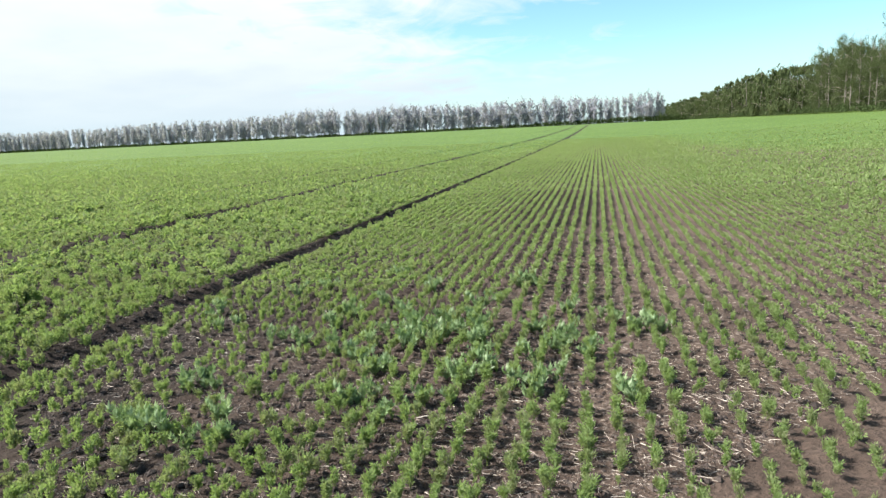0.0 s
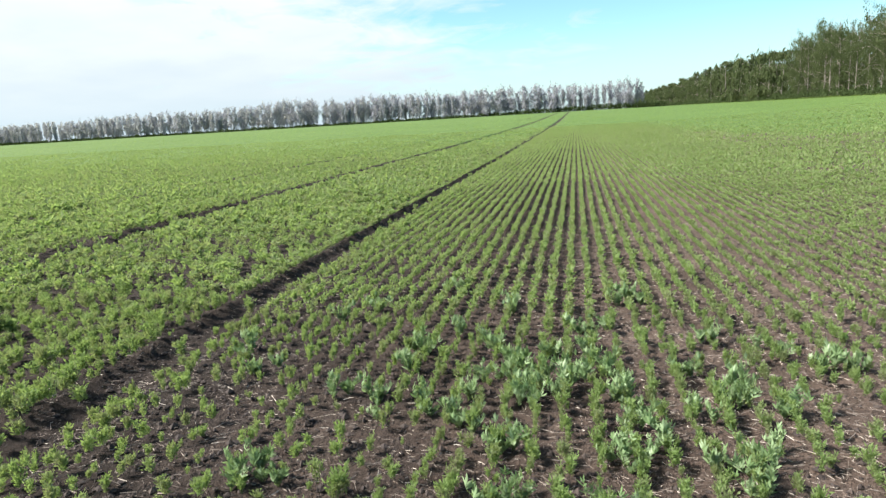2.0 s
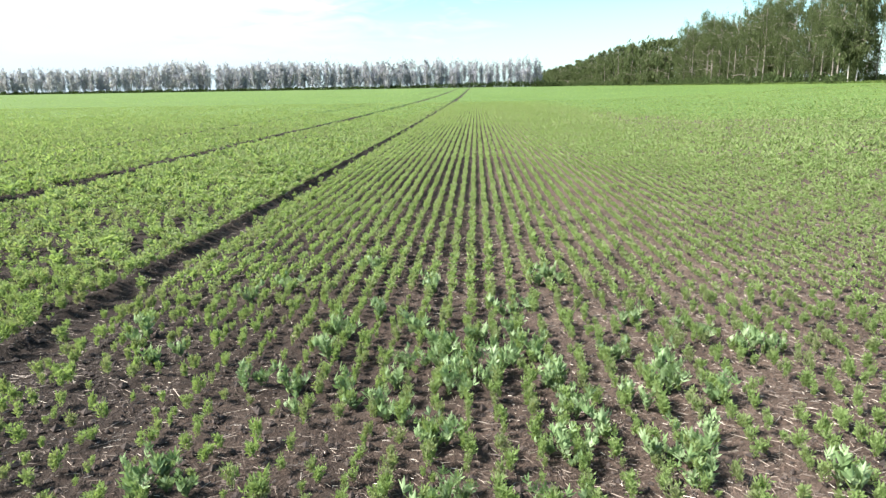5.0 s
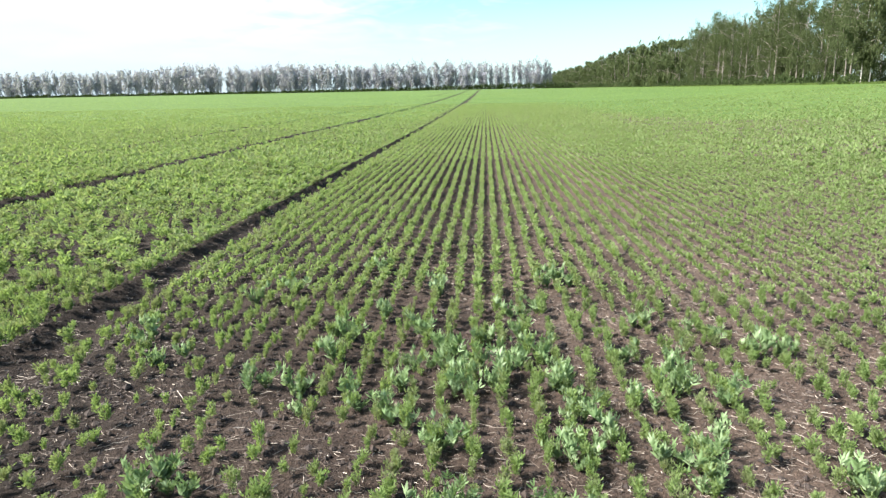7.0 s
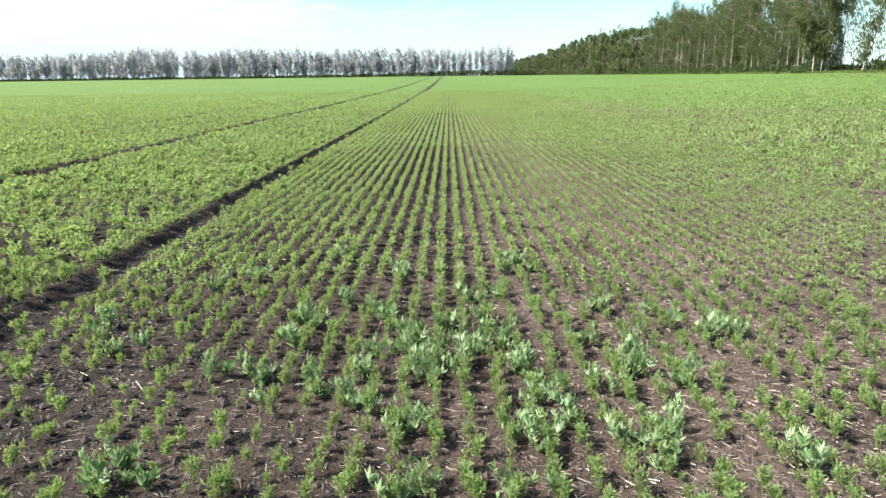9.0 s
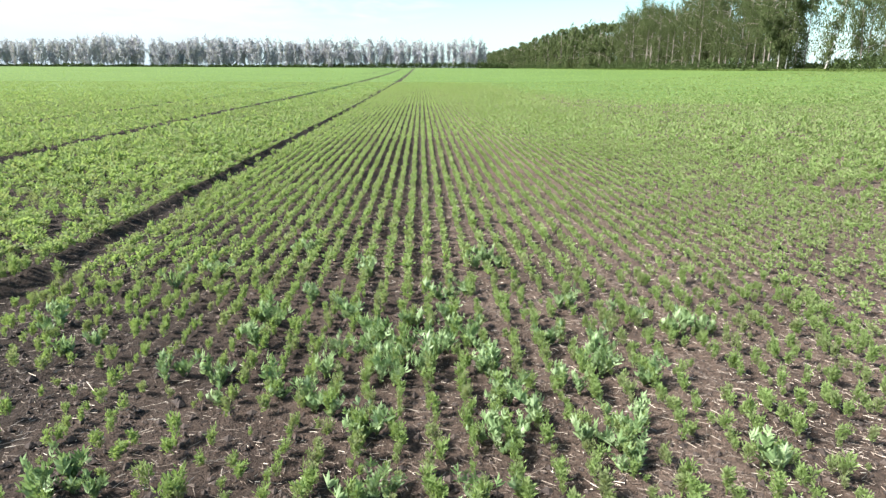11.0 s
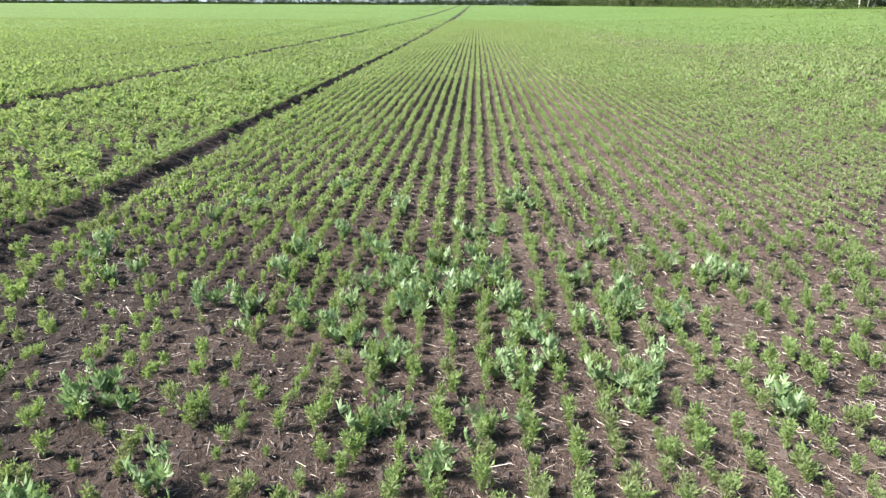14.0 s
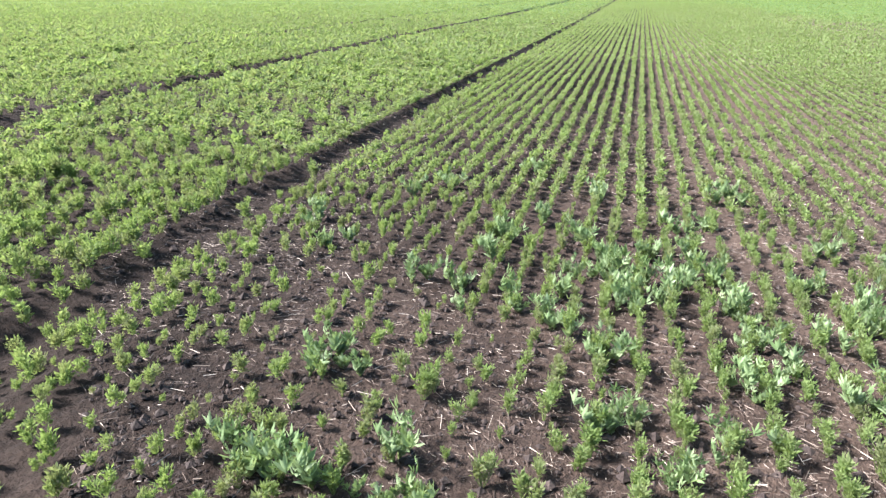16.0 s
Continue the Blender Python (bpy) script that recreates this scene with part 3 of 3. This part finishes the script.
def weed_plant(r, tall):
    """A branching weed: stems with sprays of narrow upright leaves."""
    stems, places = [], []
    for s in range(int(r.integers(4, 7))):
        a, lean = r.uniform(0, 6.28), r.uniform(0.15, 0.95)
        h = tall * r.uniform(0.6, 1.15)
        t = np.linspace(0, 1, 5)
        out = lean * h * t ** 1.3
        pts = np.stack((math.cos(a) * out, math.sin(a) * out, h * t - 0.015), axis=1)
        pts[1:4, :2] += r.normal(0, 0.006, (3, 2))
        stems.append(tube(pts, (0.003, 0.0028, 0.0024, 0.002, 0.0012), 5))
        for node in np.linspace(0.3, 1.0, 4):
            p = np.array([np.interp(node, t, pts[:, i]) for i in range(3)])
            turn = r.uniform(0, 360)
            places.append((p, turn, r.uniform(40, 75) if node < 0.95 else r.uniform(65, 88)))
    ob = new("broadleaf_weed")
    part("stem", mesh_from("weed_stem", *joined(stems, 5), STEM, True), ob, "pale green branching stem")
    for p, turn, lift in places:
        leaf = part("leaf", leaf_forms[int(r.integers(0, 5))], ob)
        leaf.matrix_basis = pose(p[0], p[1], p[2], 0, 0, turn) @ pose(0, 0, 0, 0, -lift, 0) @ Matrix.Scale(r.uniform(0.7, 1.25), 4)
    return tagged(ob, "leafy grey-green weed with narrow upright leaves", "plant", "broadleaf weeds among the crop")


forms = [weed_plant(r, h) for h in (0.12, 0.14, 0.16, 0.18, 0.15, 0.13)]
WEEDS_FRONT = ((-0.68, 1.69), (-0.79, 1.70), (-0.95, 1.73), (-0.61, 1.75), (-1.16, 1.76), (-1.05, 1.76), (-1.23, 1.80), (-0.75, 1.88), (0.14, 2.03), (-0.10, 2.24),
               (0.27, 2.27), (0.01, 2.29), (0.46, 2.29), (-1.06, 2.37), (-1.16, 2.39), (-1.25, 2.40), (0.87, 2.45), (-1.18, 2.47), (1.42, 2.47), (0.88, 2.59),
               (0.78, 2.62), (0.42, 2.63), (0.34, 2.65), (0.49, 2.70), (0.97, 2.70), (-0.10, 2.73), (0.55, 2.76), (-0.16, 2.78), (1.04, 2.82), (0.60, 2.86),
               (-0.31, 2.89))
WEEDS_MIDDLE = ((-0.37, 2.99), (0.43, 3.00), (0.48, 3.07), (-0.81, 3.08), (0.86, 3.08), (-0.54, 3.10), (-0.31, 3.13), (-0.02, 3.18), (1.21, 3.21), (-0.86, 3.24),
                (-1.06, 3.27), (1.00, 3.28), (0.39, 3.30), (0.13, 3.30), (0.49, 3.31), (-0.08, 3.31), (-0.38, 3.32), (0.96, 3.38), (-0.03, 3.42), (0.14, 3.46),
                (1.03, 3.47), (0.03, 3.52), (-0.09, 3.55), (-0.26, 3.57), (1.04, 3.57), (0.25, 3.57), (-1.82, 3.59), (-0.37, 3.61), (-0.80, 3.62), (0.48, 3.64),
                (0.83, 3.67))
WEEDS_BACK = ((-0.07, 3.68), (-0.19, 3.68), (-1.66, 3.69), (0.20, 3.71), (-0.82, 3.75), (0.38, 3.76), (1.55, 3.77), (1.70, 3.81), (-0.22, 3.84), (0.30, 3.91),
              (1.37, 3.91), (0.02, 3.94), (-0.76, 3.96), (-2.00, 3.99), (-0.85, 4.04), (-0.31, 4.04), (1.29, 4.11), (0.26, 4.13), (1.00, 4.26), (-0.60, 4.29),
              (0.30, 4.39), (0.41, 4.54), (-1.60, 4.72), (-0.28, 4.90), (-1.38, 4.95), (0.69, 5.13), (0.54, 5.16), (-0.28, 5.17), (0.62, 5.26), (-0.91, 5.54),
              (-0.78, 5.58))
spots = []
for px, py in WEEDS_FRONT + WEEDS_MIDDLE + WEEDS_BACK:
    spots += [(px + r.normal(0, 0.012), py - 0.03 + r.normal(0, 0.02)), (px + r.normal(0, 0.045), py - 0.03 + r.normal(0, 0.06))][:2 if r.random() < 0.75 else 1]
for i, (px, py) in enumerate(spots):
    m = pose(px, py, float(ground_z(np.float64(px), np.float64(py))), 0, 0, r.uniform(0, 360))
    g = r.uniform(0.50, 0.95)
    ob = forms[i] if i < len(forms) else copy_thing(forms[i % len(forms)], m)
    ob.matrix_basis = m @ Matrix.Scale(g, 4)

# ---- litter on the soil ----
r = np.random.default_rng(71)
n = 78000
y = 0.6 + 8.3 * r.random(n) ** 1.4
x = r.uniform(-0.8, 0.8, n) * (y + 0.6)
keep = (r.random(n) < np.clip(0.42 + 0.6 * wave(x, y, 1.7, 23) + 0.4 * smooth01(-0.6, 1.2, x), 0.08, 1)) & (x > -3.0)
x, y = x[keep], y[keep]
n = len(x)
length = np.minimum(r.gamma(1.3, 0.014, n) + 0.007, 0.11)
thick = r.uniform(0.0005, 0.0015, n)
a, tip = r.uniform(0, 6.28, n), r.normal(0, 0.12, n)
d = np.stack((np.cos(a), np.sin(a), tip), axis=1)
side = np.stack((-np.sin(a), np.cos(a), np.zeros(n)), axis=1)
c = np.stack((x, y, ground_z(x, y) + 0.006 + np.abs(tip) * length * 0.5), axis=1)
bend = r.normal(0, 0.08, n)[:, None] * length[:, None] * side
upv = np.array((0, 0, 1.0))
rings = []
for e, off in ((-0.5, 0), (0.5, 1)):
    o = c + d * (length * e)[:, None] + bend * off
    rings += [o + side * thick[:, None], o + upv * (thick * 1.4)[:, None], o - side * thick[:, None]]
v = np.stack(rings, axis=1).reshape(-1, 3)
quads = []
for g in range(1):
    for b in range(3):
        b2 = (b + 1) % 3
        quads.append((g * 3 + b, g * 3 + b2, g * 3 + 3 + b2, g * 3 + 3 + b))
f = (np.array(quads)[None] + (np.arange(n) * 6)[:, None, None]).reshape(-1, 4)
tagged(new("straw_litter", mesh_from("straw_litter", v, f, STRAW)), "pale dry straw pieces scattered over the dark soil", "straw", kind="stuff")

bm = bmesh.new()
for axis in range(3):
    for sign in (-1, 1):
        bm.verts.new([sign * (k == axis) for k in range(3)])
bmesh.ops.convex_hull(bm, input=bm.verts)
bm.verts.index_update()
bv = np.array([q.co[:] for q in bm.verts])
bf = np.array([[q.index for q in p.verts] for p in bm.faces])
bm.free()
n = 22000
y = 0.6 + 7.5 * r.random(n) ** 1.5
x = r.uniform(-0.8, 0.8, n) * (y + 0.6)
size = np.minimum(0.003 + r.gamma(1.25, 0.0048, n), 0.028)
v = bv[None] * (size[:, None, None] * r.uniform(0.6, 1.35, (n, 6, 1))) * np.array((1, 1, 0.75))
v = v + np.stack((x, y, ground_z(x, y) + size * 0.25), axis=1)[:, None, :]
f = (bf[None] + (np.arange(n) * 6)[:, None, None]).reshape(-1, 3)
tagged(new("soil_clods", mesh_from("soil_clods", v.reshape(-1, 3), f, CLOD)), "crumbly dark brown soil clods between the rows", "soil", kind="stuff")


# ---- trees ----
def limb_path(r, foot, direction, length, rise, n=6):
    """A limb that leaves the trunk in a direction and bends up (rise > 0) or hangs (rise < 0) towards its end."""
    t = np.linspace(0, 1, n)[:, None]
    p = foot + direction * length * t + np.array((0, 0, rise * length)) * t ** 2
    p[1:] += r.normal(0, 0.035 * length, (n - 1, 3)) * t[1:]
    return p


def wood(name, trunks, limbs, bark, twig):
    """Trunk and limbs as one mesh: bark on the trunk, twig bark on the limbs."""
    v, f = merge(trunks + limbs)
    me = mesh_from(name, v, f, bark, True)
    me.materials.append(twig)
    n = sum(len(q[1]) for q in trunks)
    me.polygons.foreach_set("material_index", (np.arange(len(f)) >= n).astype(np.int32))
    return me


def birch(r, tall, leaves, leaf, skirt, lean=(0.0, 0.0), spread=0.19, twin=False, bark=None):
    """A birch: white tapered trunk, brown limbs, drooping crown of small leaf sprays. skirt: how low the crown hangs, as a share of the height."""
    trunks, limbs, spots = [], [], []
    for tr in range(2 if twin else 1):
        sh = np.array((tr * 1.0, 0.0, 0.0))
        t = np.linspace(0, 1, 9)
        h = tall * (1 - 0.12 * tr)
        wob = np.cumsum(r.normal(0, 0.012 * h, (9, 2)), axis=0) * t[:, None]
        axis = np.stack((lean[0] * h * t + wob[:, 0], lean[1] * h * t + wob[:, 1], h * t - 0.25 * (1 - t)), axis=1) + sh
        trunks.append(tube(axis, (0.0072 if bark is None else 0.0058) * h * (1 - t) ** (0.85 if bark is None else 1.7) + 0.02, 6))
        for k in range(int(20 if leaves > 900 else 12)):
            u = r.uniform(max(0.09, skirt), 0.96)
            foot = np.array([np.interp(u, t, axis[:, i]) for i in range(3)])
            a = r.uniform(0, 6.28)
            size = spread * h * (0.35 + 1.15 * math.sin(math.pi * min(1.0, (u - skirt) / (1 - skirt) * 0.85 + 0.14))) * r.uniform(0.7, 1.25)
            d = np.array((math.cos(a), math.sin(a), r.uniform(0.45, 1.3)))
            p = limb_path(r, foot, d, size, -0.55 if u < 0.7 else -0.1)
            limbs.append(tube(p, np.linspace(0.0030 * h * (1.1 - u), 0.010, 6), 3))
            m = max(4, leaves // (20 if leaves > 900 else 12))
            bunch = r.integers(0, 6, m)                # leaves hang in bunches along the limb
            w = np.clip(r.uniform(0.05, 1.05, 6)[bunch] + r.normal(0, 0.05, m), 0, 1.1)
            base = np.stack([np.interp(w, np.linspace(0, 1, 6), p[:, i]) for i in range(3)], axis=1)
            hang = r.gamma(1.3, 0.045 * h, 6)[bunch] + r.gamma(1.2, 0.02 * h, m)
            puff = r.normal(0, 0.018 * h, (m, 3))
            base = base + puff - np.stack((np.zeros(m), np.zeros(m), hang), axis=1)
            base[:, 2] = np.maximum(base[:, 2], skirt * h * 0.55 + r.random(m) * 0.8)
            spots.append(base)
    base = np.concatenate(spots)
    m = len(base)
    d = np.stack((r.normal(0, 0.32, m), r.normal(0, 0.32, m), -np.abs(r.normal(0.9, 0.4, m))), axis=1)
    crown = blades(base, d, leaf * 1.5 * r.uniform(0.6, 1.5, m), leaf * 0.42 * r.uniform(0.6, 1.4, m), r)
    ob = new("birch_tree")
    part("trunk", wood("birch_wood", trunks, limbs, bark or BIRCH_BARK, TWIG_BARK), ob, "white birch trunk with brown limbs")
    part("crown", mesh_from("birch_crown", *crown, BIRCH_LEAF), ob, "dark green drooping leaf sprays with gaps")
    return tagged(ob, "birch with white trunk and drooping dark green crown", "tree", "birches along the field's edge")


def poplar(r, tall, leaves, leaf, spread=0.30):
    """A slim tree coming into leaf: upright limbs in a narrow open crown, distance haze in their pale colours."""
    trunks, limbs, spots = [], [], []
    t = np.linspace(0, 1, 7)
    wob = np.cumsum(r.normal(0, 0.008 * tall, (7, 2)), axis=0) * t[:, None]
    axis = np.stack((wob[:, 0], wob[:, 1], tall * t - 0.2 * (1 - t)), axis=1)
    trunks.append(tube(axis, (0.014 * tall) * (1 - t) ** 0.8 + 0.03, 5))
    for k in range(14):
        u = r.uniform(0.05, 0.85)
        foot = np.array([np.interp(u, t, axis[:, i]) for i in range(3)])
        a = r.uniform(0, 6.28)
        size = tall * r.uniform(0.15, 0.30) * (1.15 - 0.5 * u)
        p = limb_path(r, foot, np.array((spread * math.cos(a), spread * math.sin(a), 1.0)), size, 0.1, 5)
        limbs.append(tube(p, np.linspace(0.0080 * tall * (1.1 - u), 0.03, 5), 3))
        m = leaves // 14
        w = r.uniform(0.15, 1.1, m)
        base = np.stack([np.interp(w, np.linspace(0, 1, 5), p[:, i]) for i in range(3)], axis=1) + r.normal(0, 1, (m, 3)) * np.array((0.040, 0.040, 0.045)) * tall
        spots.append(base)
    base = np.concatenate(spots)
    m = len(base)
    d = np.stack((r.normal(0, 0.3, m), r.normal(0, 0.3, m), r.normal(1.0, 0.5, m)), axis=1)
    crown = blades(base, d, leaf * r.uniform(0.6, 1.4, m), leaf * 0.42 * r.uniform(0.6, 1.4, m), r)
    ob = new("poplar_tree")
    part("trunk", wood("poplar_wood", trunks, limbs, HAZED_POPLAR_BARK, HAZED_POPLAR_BARK), ob, "grey trunk with upright limbs, paled by distance haze in its colour")
    part("crown", mesh_from("poplar_crown", *crown, HAZED_POPLAR_LEAF), ob, "thin open crown, lilac-grey from distance haze put into its colour")
    return tagged(ob, "slim tree coming into leaf in a far shelter belt, distance haze in its colours", "tree", "trees of the far belt")


def plant_trees(masters, places, r):
    """Sets the masters on the first places and copies of them on the rest."""
    order = r.permutation(len(places))
    for i, k in enumerate(order):
        px, py, g = places[k]
        m = pose(px, py, float(land(np.float64(px), np.float64(py))) - 0.05, 0, 0, r.uniform(0, 360))
        ob = masters[i] if i < len(masters) else copy_thing(masters[int(r.integers(0, len(masters)))], m)
        ob.matrix_basis = m @ Matrix.Diagonal((g * r.uniform(0.9, 1.1), g * r.uniform(0.9, 1.1), g, 1))


r = np.random.default_rng(81)
BELT_X, BELT_Y = 55.0, 402.0

# right-hand birch belt: near trees are rich in leaves, far ones simpler
near_birch = [birch(r, 15.6, 5000, 0.21, 0.03) for _ in range(4)] + [birch(r, 15.4, 4400, 0.21, 0.26, spread=0.18) for _ in range(2)]
places = []
yy = 98.8
while yy < 190:
    places.append((BELT_X + r.normal(0, 1.0), yy, r.uniform(0.90, 1.12) * (0.92 + 0.08 * smooth01(108, 140, yy))))
    yy += r.uniform(2.6, 4.2)
plant_trees(near_birch, places, r)
rear_birch = [birch(r, 14.8, 1800, 0.42, 0.08) for _ in range(4)]
places = []
for row in (1, 2):
    yy = 104.0 + 8.5 * row
    while yy < 190:
        places.append((BELT_X + 4.5 * row + r.normal(0, 1.0), yy, r.uniform(0.95, 1.12)))
        yy += r.uniform(4.0, 6.5)
plant_trees(rear_birch, places, r)
# looser trees where the belt opens
open_birch = [birch(r, 14.6, 4200, 0.24, 0.18, spread=0.19) for _ in range(3)]
places = [(63.5, 92.5, 0.95), (67.0, 101.0, 1.0), (61.0, 86.5, 1.0), (65.0, 80.0, 1.0), (61.5, 75.0, 1.0), (54.5, 83.5, 1.0), (56.0, 80.0, 1.02), (56.0, 75.5, 0.98),
          (55.0, 72.0, 1.0), (56.5, 67.5, 1.0), (60.0, 71.0, 1.05), (55.5, 62.0, 1.0), (58.0, 57.0, 1.0), (62.0, 64.0, 1.0)]
plant_trees(open_birch, places, r)
far_birch = [birch(r, 14.6, 800, 0.72, 0.05, spread=0.21) for _ in range(5)]
places = []
yy = 190.0
while yy < 640:
    places.append((BELT_X + r.normal(0, 1.2), yy, (0.98 - 0.09 * smooth01(260, 420, yy)) * r.uniform(0.90, 1.12)))
    places.append((BELT_X + 6 + r.normal(0, 1.2), yy + 1.5, (0.98 - 0.09 * smooth01(260, 420, yy)) * r.uniform(0.92, 1.1)))
    yy += r.uniform(3.4, 5.0) * (1 + 0.4 * smooth01(350, 500, yy))
plant_trees(far_birch, places, r)
# trees that stand out: twin white trunks and one that leans
twin = birch(r, 14.0, 3600, 0.33, 0.34, twin=True, bark=WHITE_BARK)
twin.matrix_basis = pose(51.5, 97.4, float(land(np.float64(51.5), np.float64(97.4))) - 0.05, 0, 0, -28)
tagged(twin, "birch with two bare white trunks under a thin crown")
leaner = birch(r, 10.0, 1500, 0.28, 0.22, lean=(0.22, -0.05), spread=0.17, bark=WHITE_BARK)
leaner.matrix_basis = pose(51.6, 86.2, float(land(np.float64(51.6), np.float64(86.2))) - 0.05)
tagged(leaner, "leaning birch with a bare white trunk at the belt's gap")

thin = birch(r, 13.5, 1100, 0.22, 0.30, spread=0.17, bark=WHITE_BARK)
thin.matrix_basis = pose(60.0, 99.2, float(land(np.float64(60.0), np.float64(99.2))) - 0.05, 0, 0, 70)
tagged(thin, "thin birch with pale bare branches in the belt's gap")

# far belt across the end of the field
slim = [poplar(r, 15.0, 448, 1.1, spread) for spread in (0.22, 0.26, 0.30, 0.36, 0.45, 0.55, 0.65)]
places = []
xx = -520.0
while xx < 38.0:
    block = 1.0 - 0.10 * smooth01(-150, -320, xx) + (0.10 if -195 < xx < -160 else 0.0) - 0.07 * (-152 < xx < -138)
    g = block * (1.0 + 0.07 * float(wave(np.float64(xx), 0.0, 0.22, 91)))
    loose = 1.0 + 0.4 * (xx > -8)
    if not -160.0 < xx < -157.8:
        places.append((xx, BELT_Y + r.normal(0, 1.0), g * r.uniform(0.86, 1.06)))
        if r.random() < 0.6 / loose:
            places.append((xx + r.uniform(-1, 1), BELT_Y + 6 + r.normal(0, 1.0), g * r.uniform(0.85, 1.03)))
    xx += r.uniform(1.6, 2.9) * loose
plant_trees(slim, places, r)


def thicket(name, places, leaves, leaf, r, label):
    """Undergrowth: mounds of leaves on short stems, joined."""
    pos, drc, ln = [], [], []
    for px, py, w, h in places:
        a = r.normal(0, 1, (leaves, 3))
        a[:, 2] = np.abs(a[:, 2])
        a = unit(a) * r.uniform(0.55, 1.0, leaves)[:, None] * np.array((w, w, h))
        base = a + np.array((px, py, float(land(np.float64(px), np.float64(py)))))
        pos.append(base)
        drc.append(a + r.normal(0, 0.5, (leaves, 3)))
        ln.append(leaf * r.uniform(0.6, 1.4, leaves))
    pos, drc, ln = np.concatenate(pos), np.concatenate(drc), np.concatenate(ln)
    v, f = blades(pos, drc, ln, ln * 0.6, r)
    return tagged(new(name, mesh_from(name, v, f, SHRUB_LEAF)), label, "undergrowth", kind="stuff")


shrubs = [(xx, BELT_Y - 2 + r.normal(0, 0.8), r.uniform(1.5, 2.6), r.uniform(0.7, 1.9) + 1.7 * float(smooth01(-70, 10, xx))) for xx in np.arange(-525, 54, 1.6)]
thicket("far_undergrowth", shrubs, 110, 0.8, r, "dark green undergrowth along the foot of the far belt")
shrubs = [(BELT_X - 2.5 + r.normal(0, 0.8), yy, r.uniform(0.9, 1.8), r.uniform(0.6, 2.2)) for yy in np.arange(98, 640, 2.2)]
shrubs += [(BELT_X - 1.0 + r.normal(0, 0.8), yy, r.uniform(1.0, 2.0), r.uniform(1.2, 3.0)) for yy in np.arange(56, 87, 1.4)]
shrubs += [(r.uniform(60, 72), yy, r.uniform(1.2, 2.2), r.uniform(0.7, 1.7)) for yy in np.arange(84, 120, 1.0)]
thicket("belt_undergrowth", shrubs, 160, 0.35, r, "dark green bushes along the foot of the birch belt")

# rough grass between crop and birches
r = np.random.default_rng(95)
n = 22000
y = 50 + 330 * r.random(n) ** 1.6
x = 50.5 + r.gamma(1.6, 1.6, n)
base = np.stack((x, y, land(x, y)), axis=1)
d = np.stack((r.normal(0, 0.35, n), r.normal(0, 0.35, n), np.ones(n)), axis=1)
v, f = blades(base, d, r.uniform(0.2, 0.5, n), r.uniform(0.06, 0.16, n), r)
tagged(new("verge_grass", mesh_from("verge_grass", v, f, GRASS)), "light green rough grass at the foot of the birches", "grass", kind="stuff")
verge = new("verge", grid_mesh("verge", steps(((49, 75, 2),)), steps(((-40, 648, 8),)), lambda a, b: land(a, b) + 0.03 - 0.5 * (a < 50), GRASS))
tagged(verge, "grassy verge under the birch belt", "grass", kind="structure")
